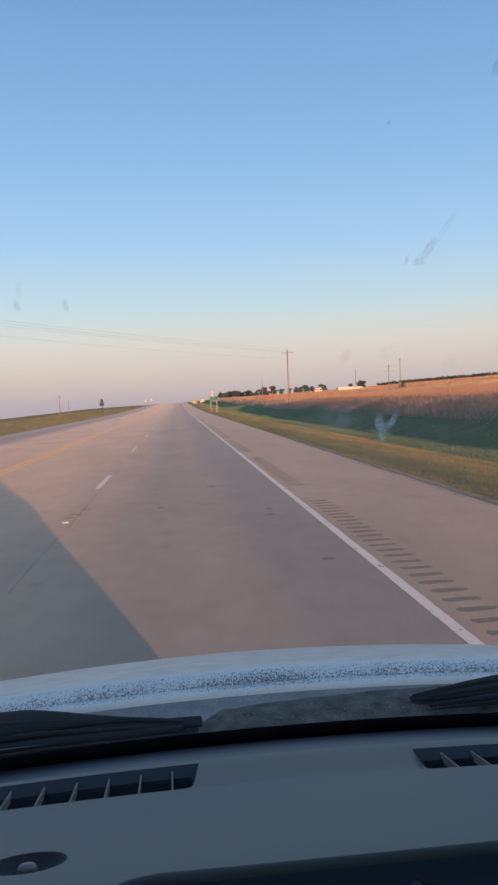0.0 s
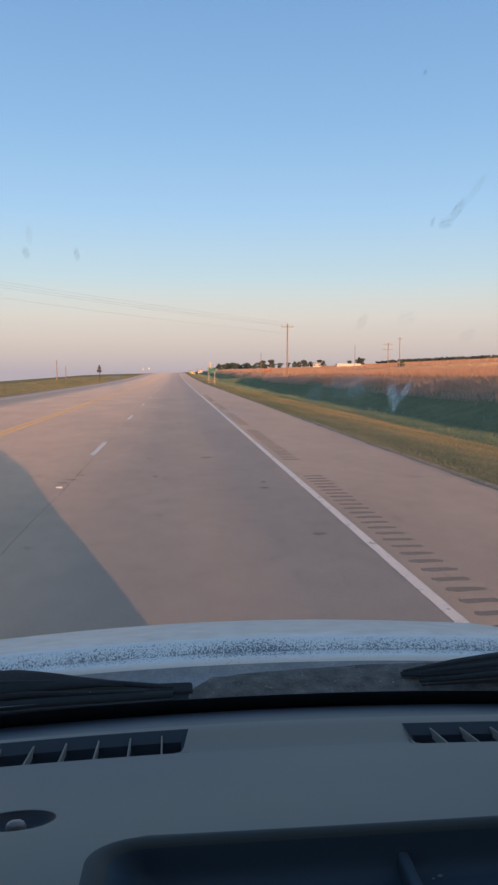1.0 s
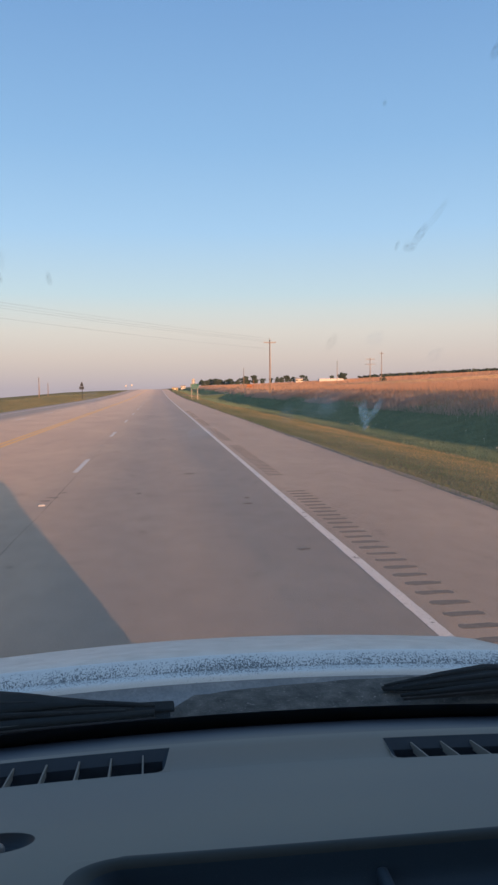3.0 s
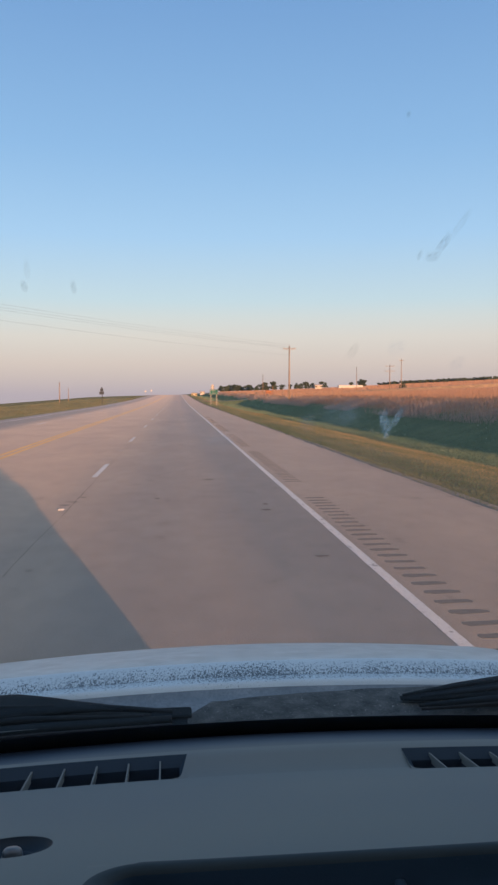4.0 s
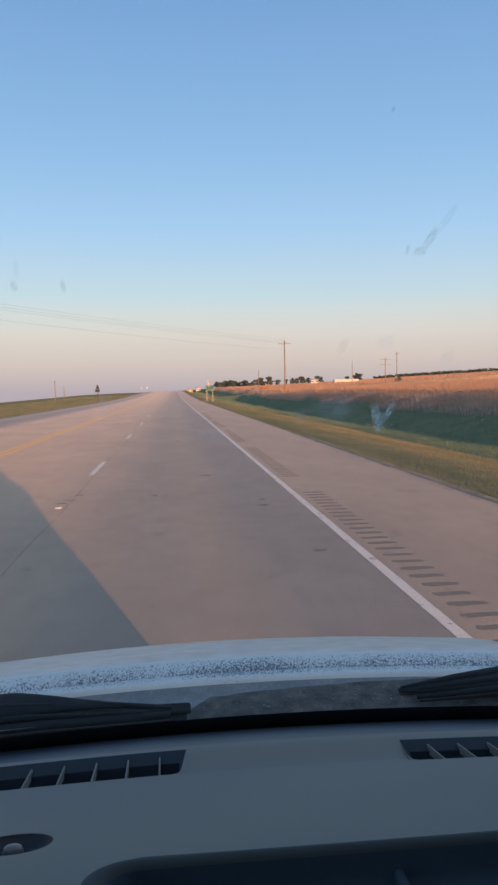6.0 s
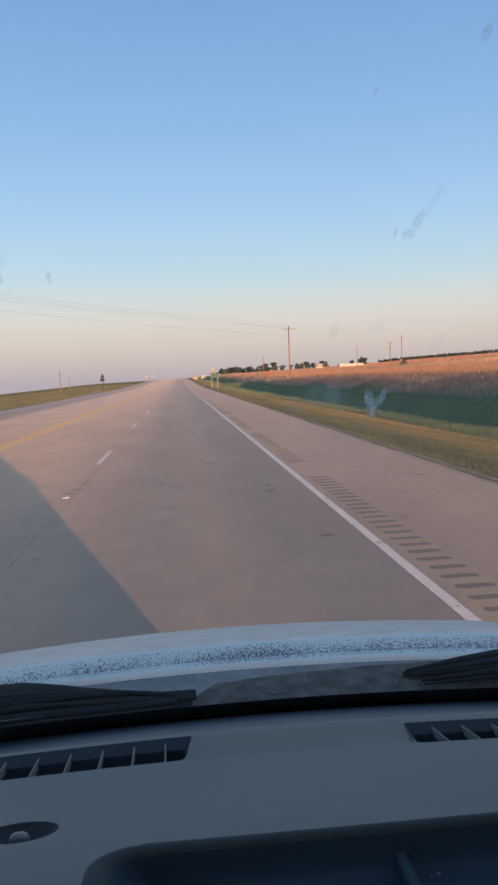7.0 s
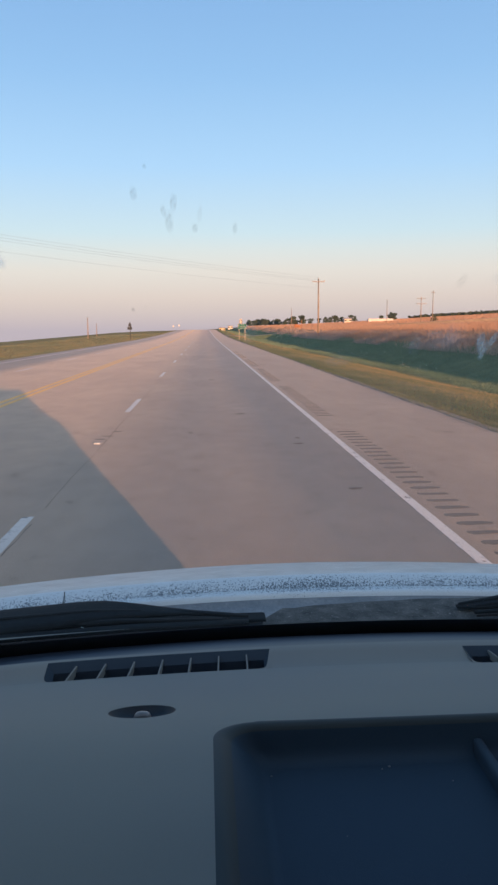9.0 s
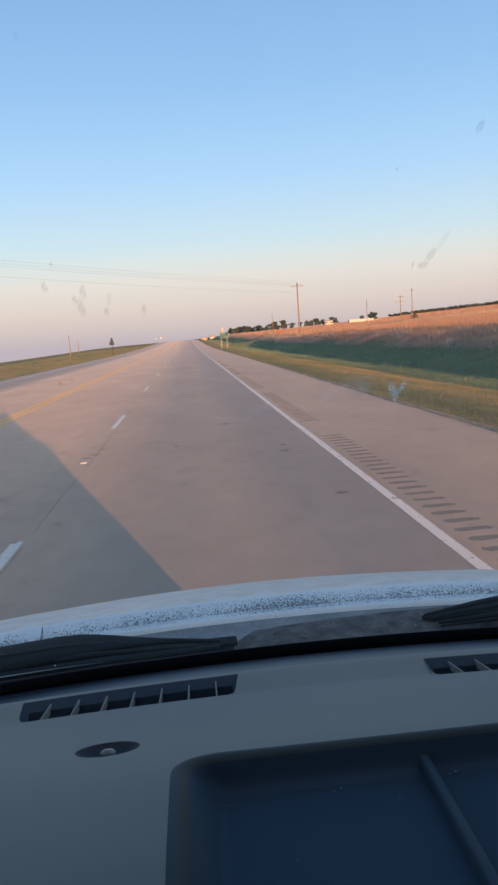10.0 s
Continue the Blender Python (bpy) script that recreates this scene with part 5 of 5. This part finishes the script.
def back_sign(x, y):
    """Stacked route plates on one post, turned to the oncoming traffic."""
    t = thing("road_sign", "dark brown back of stacked route signs on one post", "road sign", (x, y, land_z(x, y)), group=SIGNS)
    part("post", boxed(-0.06, 0.06, -0.05, 0.05, -0.3, 3.2, bevel=0.01), M_BROWN, t)
    part("panel", plate(-0.55, 0.35, 1.95, 2.50, -0.06, 0.05), M_BROWN, t, "dark back of a wide panel")
    part("panel", plate(-0.36, 0.22, 2.54, 3.04, -0.06, 0.05), M_BROWN, t, "dark back of a square panel")
    part("panel", plate(-0.22, 0.10, 3.08, 3.34, -0.06, 0.03), M_BROWN, t, "dark back of a small panel")


back_sign(-14.6, 150.0)


def small_sign(x, y, w, h, z0, mat, label):
    z = land_z(x, y)
    t = thing("roadside_sign", label, "road sign", (x, y, z), group="small signs by the road")
    part("post", boxed(-0.03, 0.03, 0.0, 0.05, -0.2, z0 + h), M_POLE, t)
    part("panel", plate(-w / 2, w / 2, z0, z0 + h, -0.02), mat, t)


small_sign(-13.6, 330, 0.6, 0.6, 1.7, M_SIGN_WHITE, "small white sign on a wooden post")
small_sign(-13.3, 395, 0.7, 0.8, 1.9, M_SIGN_WHITE, "small pale sign on a wooden post")
small_sign(-23.0, 17.2, 0.7, 0.5, 0.5, M_SIGN_WHITE, "low white marker on a post")


def semi_truck(x, y):
    """A road tractor with a long box trailer, seen from its side."""
    z = land_z(x, y) - 2.9
    t = thing("semi_truck", "white semi truck with a long box trailer parked beyond the field", "truck", (x, y, z))
    part("trailer_box", boxed(-7.5, 3.6, -1.3, 1.3, 1.15, 4.05, bevel=0.05), M_CREAM, t, "cream-white trailer box")
    part("trailer_frame", boxed(-7.3, 3.2, -0.5, 0.5, 0.85, 1.13), M_DARK, t)
    part("cab", boxed(4.1, 6.0, -1.2, 1.2, 0.9, 3.4, bevel=0.18), M_CREAM, t, "white tractor cab")
    part("engine_hood", boxed(6.02, 7.5, -1.05, 1.05, 0.8, 2.1, bevel=0.2), M_CREAM, t)
    part("fuel_tank", tube(bmesh.new(), [(4.2, -1.1, 0.75), (5.6, -1.1, 0.75)], [0.32, 0.32], 12), M_GALV, t)
    part("cab_window", boxed(5.0, 5.75, -1.225, -1.2, 2.2, 2.95), M_DARK, t)
    for a in (-6.4, -5.2, 3.0, 4.3, 6.9):
        for s in (-1, 1):
            w = part("wheel", lathe(bmesh.new(), [(0.2, -0.14), (0.48, -0.14), (0.52, -0.1), (0.52, 0.1), (0.48, 0.14), (0.2, 0.14)], (0, 0, 0), 20), M_RUBBER, t)
            w.matrix_basis = Matrix.Translation((a, s * 1.05, 0.52)) @ pose(0, 0, 0, 90, 0, 0)
    return t


semi_truck(79.5, 335.0)


def shed(x, y, w, d, h, mat, label):
    z = land_z(x, y)
    t = thing("farm_building", label, "building", (x, y, z), group="far buildings")
    for a in ((-w / 2, w / 2, -d / 2, -d / 2 + 0.2), (-w / 2, w / 2, d / 2 - 0.2, d / 2), (-w / 2, -w / 2 + 0.2, -d / 2 + 0.2, d / 2 - 0.2), (w / 2 - 0.2, w / 2, -d / 2 + 0.2, d / 2 - 0.2)):
        part("wall", boxed(a[0], a[1], a[2], a[3], -0.5, h), mat, t)
    bm = bmesh.new()
    o = 0.35
    q = [bm.verts.new(p) for p in ((-w / 2 - o, -d / 2 - o, h), (w / 2 + o, -d / 2 - o, h), (w / 2 + o, 0, h + d * 0.16), (-w / 2 - o, 0, h + d * 0.16), (-w / 2 - o, d / 2 + o, h), (w / 2 + o, d / 2 + o, h))]
    bm.faces.new((q[0], q[1], q[2], q[3])); bm.faces.new((q[3], q[2], q[5], q[4])); bm.faces.new((q[0], q[3], q[4])); bm.faces.new((q[1], q[5], q[2])); bm.faces.new((q[0], q[4], q[5], q[1]))
    part("roof", bm, M_ROOF, t)
    part("door", boxed(-w * 0.15, w * 0.15, -d / 2 - 0.03, -d / 2, 0, h * 0.7), M_ROOF, t)
    for s in (-1, 1):
        part("window", boxed(s * w * 0.32 - 0.5, s * w * 0.32 + 0.5, -d / 2 - 0.02, -d / 2, h * 0.45, h * 0.75), M_DARK, t)


shed(11.6, 520.0, 4.0, 4.0, 2.1, M_YELLOW_WALL, "sunlit yellow farm shed far down the road")
shed(17.4, 526.0, 3.2, 3.4, 2.0, M_CREAM, "sunlit cream farm shed far down the road")
shed(66.0, 352.0, 3.4, 3.4, 1.7, M_CREAM, "small cream shed beside the parked truck")


def well_equipment(x, y):
    """Low orange pipework on a skid."""
    t = thing("pipe_skid", "faded orange pipework and valves in the grass", "equipment", (x, y, land_z(x, y)))
    part("skid", boxed(-1.3, 1.3, -0.5, 0.5, 0.0, 0.16, bevel=0.02), M_ORANGE, t)
    part("tank", tube(bmesh.new(), [(-1.0, 0, 0.62), (0.4, 0, 0.62)], [0.42, 0.42], 14), M_ORANGE, t)
    part("riser", rod(bmesh.new(), (0.8, 0, 0.16), (0.8, 0, 1.9), 0.07), M_ORANGE, t)
    part("pipe", tube(bmesh.new(), [(0.4, 0, 0.62), (0.62, 0, 0.62), (0.8, 0, 0.9)], [0.06] * 3, 8), M_ORANGE, t)
    part("valve_wheel", lathe(bmesh.new(), [(0.20, -0.02), (0.24, 0.0), (0.20, 0.02), (0.03, 0.03)], (0.8, 0, 1.95), 16), M_ORANGE, t)


well_equipment(24.0, 196.0)


# ---- trees ----
def clump_cloud(rng, centres, count, leaf):
    """Many small leaf sprays set round the given centres (x, y, z, radius)."""
    verts, faces = [], []
    for _ in range(count):
        cx, cy, cz, r = centres[rng.integers(len(centres))]
        d = rng.normal(size=3)
        d /= np.linalg.norm(d)
        p = np.array((cx, cy, cz)) + d * r * (0.55 + 0.5 * rng.random()) * np.array((1, 1, 0.75))
        a, b = rng.normal(size=3), rng.normal(size=3)
        a = a / np.linalg.norm(a) * leaf * (0.6 + 0.8 * rng.random())
        b = b / np.linalg.norm(b) * leaf * (0.4 + 0.6 * rng.random())
        k = len(verts)
        verts += [tuple(p - a), tuple(p + b), tuple(p + a), tuple(p - b)]
        faces.append((k, k + 1, k + 2, k + 3))
    return verts, faces


def raw_mesh(name, verts, faces, mat, parent=None):
    me = bpy.data.meshes.new(name)
    me.from_pydata(verts, [], faces)
    me.materials.append(mat)
    ob = new(name, me)
    if parent is not None:
        ob.parent = parent
    return ob


def tree_model(seed, h, w, label):
    rng = np.random.default_rng(seed)
    t = thing("tree", label, "tree", (0, 0, -50))
    fork = h * (0.08 + 0.06 * rng.random())
    part("trunk", tube(bmesh.new(), [(0, 0, -0.3), (0.08 * h * (rng.random() - 0.5), 0, fork * 0.6), (0.05 * h * (rng.random() - 0.5), 0, fork)], [0.035 * h, 0.026 * h, 0.02 * h], 8), M_BARK, t)
    centres = []
    for k in range(7):
        a = k * math.tau / 7 + rng.random()
        rad = w * 0.5 * (0.25 + 0.6 * rng.random())
        tip = (rad * math.cos(a), rad * math.sin(a), h * (0.22 + 0.54 * rng.random()))
        mid = (tip[0] * 0.4, tip[1] * 0.4, (fork + tip[2]) * 0.52)
        part("limb", tube(bmesh.new(), [(0, 0, fork * 0.92), mid, tip], [0.014 * h, 0.009 * h, 0.004 * h], 6), M_BARK, t)
        centres.append((*tip, w * (0.20 + 0.10 * rng.random())))
    v, f = clump_cloud(rng, centres + [(0, 0, h * 0.34, w * 0.30), (0, 0, h * 0.58, w * 0.34), (0.1 * w, 0, h * 0.80, w * 0.22)], 1500, 0.045 * h)
    raw_mesh("crown", v, f, M_LEAF, t)
    return t


rng = np.random.default_rng(5)
FAR_TREES = "distant trees along the horizon"
models = [tree_model(11, 8.0, 6.2, "dark round-crowned tree on the far field edge"), tree_model(12, 7.0, 6.8, "dark broad tree on the far field edge"), tree_model(13, 9.0, 5.8, "dark tall tree on the far field edge")]
spots = []
for x0, x1, y, k, hs in ((36, 64, 640, 13, 0.85), (66, 80, 600, 6, 0.8), (60, 76, 430, 5, 0.5), (84, 96, 480, 4, 0.55), (88, 95, 372, 3, 0.5), (50, 58, 520, 3, 0.5)):
    for i in range(k):
        spots.append((x0 + (x1 - x0) * (i + 0.5 * rng.random()) / k, y + 18 * (rng.random() - 0.5), hs * (0.75 + 0.45 * rng.random())))
for i, (x, y, sc) in enumerate(spots):
    src = models[i % 3]
    m = pose(x, y, land_z(x, y) - 0.2, 0, 0, float(rng.random() * 360))
    if i < 3:
        src.matrix_basis = m @ Matrix.Scale(sc, 4)
        tagged(src, group=FAR_TREES)
    else:
        o = copy_thing(models[i % 3], m)
        o.scale = (sc, sc, sc)

# bush by the poles
b = thing("bush", "dark leafy bush beside the field poles", "bush", (62.3, 205.0, land_z(62.3, 205.0)))
part("stem", tube(bmesh.new(), [(0, 0, -0.1), (0.1, 0, 0.8), (0.0, 0, 1.6)], [0.09, 0.07, 0.04], 6), M_BARK, b)
v, f = clump_cloud(np.random.default_rng(3), [(0, 0, 1.2, 0.8), (0.5, 0, 1.0, 0.7), (-0.5, 0.1, 0.9, 0.6), (0.1, 0, 1.8, 0.5)], 420, 0.14)
raw_mesh("foliage", v, f, M_LEAF, b)

# woods along the ridge
verts, faces = [], []
rw = np.random.default_rng(8)
for k in range(240):
    x = 190 + 260 * (k + rw.random()) / 240
    y = 690 - (x - 190) * 0.55 + 20 * (rw.random() - 0.5)
    if rw.random() < 0.03:
        continue
    z, h = land_z(x, y), (2.4 + 1.8 * min(1.0, (x - 190) / 60)) * (0.85 + 0.35 * rw.random())
    v, f = clump_cloud(rw, [(x, y, z + h * 0.5, h * 0.45), (x + 1.5, y, z + h * 0.35, h * 0.4), (x - 1.2, y, z + h * 0.62, h * 0.35)], 110, 0.8)
    n0 = len(verts)
    verts += v
    faces += [tuple(i + n0 for i in q) for q in f]
woods = raw_mesh("far_woods", verts, faces, M_LEAF)
tagged(woods, "dark line of woods along the ridge", "woods", kind="stuff")


# ---- grasses ----
def grass(name, label, mat, count, seed, xr, yr, height, width, bend, near=1.0, keep=None, least=0.45):
    """Single blades, denser towards the near end of the stretch."""
    r = np.random.default_rng(seed)
    verts, faces = [], []
    for _ in range(count):
        x = xr[0] + (xr[1] - xr[0]) * r.random()
        y = yr[0] + (yr[1] - yr[0]) * r.random() ** near
        if keep is not None and not keep(x, y, r):
            continue
        grow = 1.0 + (y - yr[0]) / (yr[1] - yr[0]) * 1.6
        h = height * (least + (1.8 - 2 * least) * r.random()) * (0.75 + 0.5 * noise.noise((x * 0.35, y * 0.35, seed)))
        w = width * (0.6 + 0.8 * r.random()) * grow
        a = r.random() * math.tau
        dx, dy = math.cos(a) * w, math.sin(a) * w
        bx, by = (r.random() - 0.5) * bend * h, (r.random() - 0.5) * bend * h
        z = land_z(x, y)
        k = len(verts)
        verts += [(x - dx, y - dy, z - 0.03), (x + dx, y + dy, z - 0.03), (x + dx * 0.6 + bx * 0.4, y + dy * 0.6 + by * 0.4, z + h * 0.6), (x + bx, y + by, z + h), (x - dx * 0.6 + bx * 0.4, y - dy * 0.6 + by * 0.4, z + h * 0.6)]
        faces.append((k, k + 1, k + 2, k + 3, k + 4))
    o = raw_mesh(name, verts, faces, mat)
    tagged(o, label, "grass", kind="stuff")


def fading(x0, x1):
    """Blades grow ever more likely from x0 towards x1."""
    return lambda x, y, r: (x - x0) / (x1 - x0) + 0.5 * noise.noise((x * 0.3, y * 0.1, 2.0)) > r.random()


def banded(mid, half):
    """Blades gather in a wandering band."""
    return lambda x, y, r: 1.15 - abs(x - mid + 1.6 * noise.noise((y * 0.07, 3.0, 1.0))) / half > r.random()


def patchy(level):
    return lambda x, y, r: noise.noise((x * 0.25, y * 0.12, 4.0)) + 0.6 * (r.random() - 0.5) > level


grass("verge_grass", "short olive mown grass on the verge", M_VERGE, 130000, 1, (4.72, 11.0), (6, 90), 0.050, 0.0045, 2.2, 1.6, fading(11.5, 8.0))
grass("straw_grass", "short straw-coloured grass between verge and ditch", M_STRAW, 100000, 11, (5.4, 12.2), (8, 110), 0.055, 0.005, 2.0, 1.5, banded(9.0, 2.6))
grass("edge_grass", "uneven olive grass along the asphalt edge", M_VERGE, 16000, 14, (4.74, 5.15), (5, 70), 0.075, 0.0045, 2.0, 1.6, patchy(-0.12))
grass("verge_grass", "short olive mown grass on the verge", M_VERGE, 12000, 2, (5.2, 11.0), (85, 420), 0.11, 0.04, 1.2, 1.3, fading(11.5, 8.0))
grass("straw_grass", "short straw-coloured grass between verge and ditch", M_STRAW, 7000, 12, (6.6, 10.8), (100, 420), 0.11, 0.04, 1.2, 1.3, banded(8.9, 1.3))
grass("ditch_grass", "lush dark green grass in the ditch", M_DITCH, 120000, 3, (9.0, 18.6), (10, 110), 0.10, 0.0055, 1.6, 1.5, fading(10.9, 12.9))
grass("ditch_grass", "lush dark green grass in the ditch", M_DITCH, 12000, 4, (9.6, 18.6), (100, 420), 0.24, 0.06, 0.8, 1.3)
grass("tall_grass", "tall grey-brown seed grass along the field edge", M_FRINGE, 34000, 9, (17.0, 20.6), (16, 150), 0.46, 0.010, 0.7, 1.3, patchy(-0.05), 0.45)
grass("tall_grass", "tall grey-brown seed grass along the field edge", M_FRINGE, 5000, 10, (17.4, 20.6), (140, 420), 0.45, 0.05, 0.5, 1.2, patchy(-0.05), 0.45)
grass("field_grass", "tall dry orange grass in the field", M_FIELD, 100000, 5, (18.2, 48), (18, 130), 0.42, 0.011, 0.8, 1.3, patchy(-0.75), 0.78)
grass("field_grass", "tall dry orange grass in the field", M_FIELD, 60000, 6, (18.4, 150), (90, 420), 0.34, 0.07, 0.7, 1.2, None, 0.78)
grass("field_grass", "tall dry orange grass in the field", M_FIELD, 26000, 7, (60, 420), (200, 760), 0.55, 0.35, 0.6, 1.0, None, 0.78)
grass("far_verge_grass", "green and straw grass on the opposite verge", M_STRAW, 22000, 15, (-34, -12.6), (20, 260), 0.15, 0.014, 0.8, 1.2, patchy(-0.1))
grass("far_verge_grass", "green and straw grass on the opposite verge", M_VERGE, 26000, 8, (-34, -12.6), (20, 260), 0.15, 0.014, 0.8, 1.2)

# small white flowers in the ditch
rf = np.random.default_rng(31)
verts, faces = [], []
for _ in range(300):
    x, y = 12.4 + 4.2 * rf.random(), 16 + 70 * rf.random() ** 1.4
    if noise.noise((x * 0.30, y * 0.07, 8.0)) < 0.08:
        continue
    z, r = land_z(x, y) + 0.14 + 0.08 * rf.random(), 0.012 + 0.016 * rf.random()
    k = len(verts)
    verts += [(x + r * math.cos(a * math.tau / 5), y - 0.4 * r * math.sin(a * math.tau / 5), z + r * math.sin(a * math.tau / 5)) for a in range(5)]
    faces.append(tuple(range(k, k + 5)))
    verts += [(x - 0.003, y, z - 0.22), (x + 0.003, y, z - 0.22), (x, y, z)]
    faces.append((k + 5, k + 6, k + 7))
tagged(raw_mesh("wild_flowers", verts, faces, M_FLOWER), "scattered small white flowers in the ditch", "flowers", kind="stuff")

# ---- a side road joins the highway past the guide sign ----
def side_road_at(x, off):
    y = 187.0 + 0.10 * (x - ROAD_R)
    top = interp(x, [(ROAD_R, road_z(187) - 0.02), (12, road_z(187) - 0.12), (20, road_z(187) + 0.45), (30, 1.9), (90, 4.9)])
    edge = abs(off) > 4
    return (x, y + off + (2.5 if off > 0 else -2.5) * max(0, 1 - (x - ROAD_R) / 4), land_z(x, y + off) - 0.05 if edge else max(top, land_z(x, y + off) + 0.04))


side = thing("side_road", "pale tan side road crossing the ditch", "road", kind="structure")
part("bank", sheet(bmesh.new(), steps(ROAD_R + 0.1, 90, 44), [-6.5, -3.8], side_road_at), M_GROUND, side)
part("surface", sheet(bmesh.new(), steps(ROAD_R + 0.1, 90, 44), [-3.8, 0, 3.8], side_road_at), M_GRAVEL, side, "pale tan gravel surface")
part("bank", sheet(bmesh.new(), steps(ROAD_R + 0.1, 90, 44), [3.8, 6.5], side_road_at), M_GROUND, side)

# ---- behind the truck: a paved drive and a billboard passed before ----
bm = sheet(bmesh.new(), steps(ROAD_R + 0.05, 40, 14), steps(-53, -42, 5), lambda x, y: (x, y + 0.004 * (x - ROAD_R) ** 2 * 0.2, max(land_z(x, y), interp(x, [(ROAD_R, 0.0), (20, 0.6), (40, 1.6)])) + 0.05))
tagged(mesh_object("drive", bm, M_GRAVEL), "grey paved drive joining the highway", "drive", kind="structure")
for a in ((3.0, 3.15, -50.5, -46.0), (3.3, 4.4, -46.1, -45.9)):
    part("turn_mark", sheet(bmesh.new(), [a[0], a[1]], [a[2], a[3]], lambda x, y: (x, y, 0.004)), M_WHITE_LINE, road, "white painted turn mark")
bb = thing("billboard", "red and white billboard on a steel post", "billboard", (-24.0, -52.0, land_z(-24, -52)))
part("post", rod(bmesh.new(), (0, 0, -0.3), (0, 0, 3.4), 0.22, n=14), M_GALV, bb)
face = part("face", boxed(-2.6, 2.6, -0.12, 0.12, 3.0, 5.8, bevel=0.02), M_RED, bb, "red printed face")
part("stripe", boxed(-2.5, 2.5, -0.13, -0.122, 4.5, 5.1), M_SIGN_WHITE, face)
part("catwalk", boxed(-2.6, 2.6, -0.9, -0.2, 2.85, 2.93), M_GALV, bb)
for x in (-2.4, 0.0, 2.4):
    part("lamp_arm", rod(bmesh.new(), (x, -0.13, 5.8), (x, -0.8, 6.0), 0.03, n=6), M_GALV, bb)
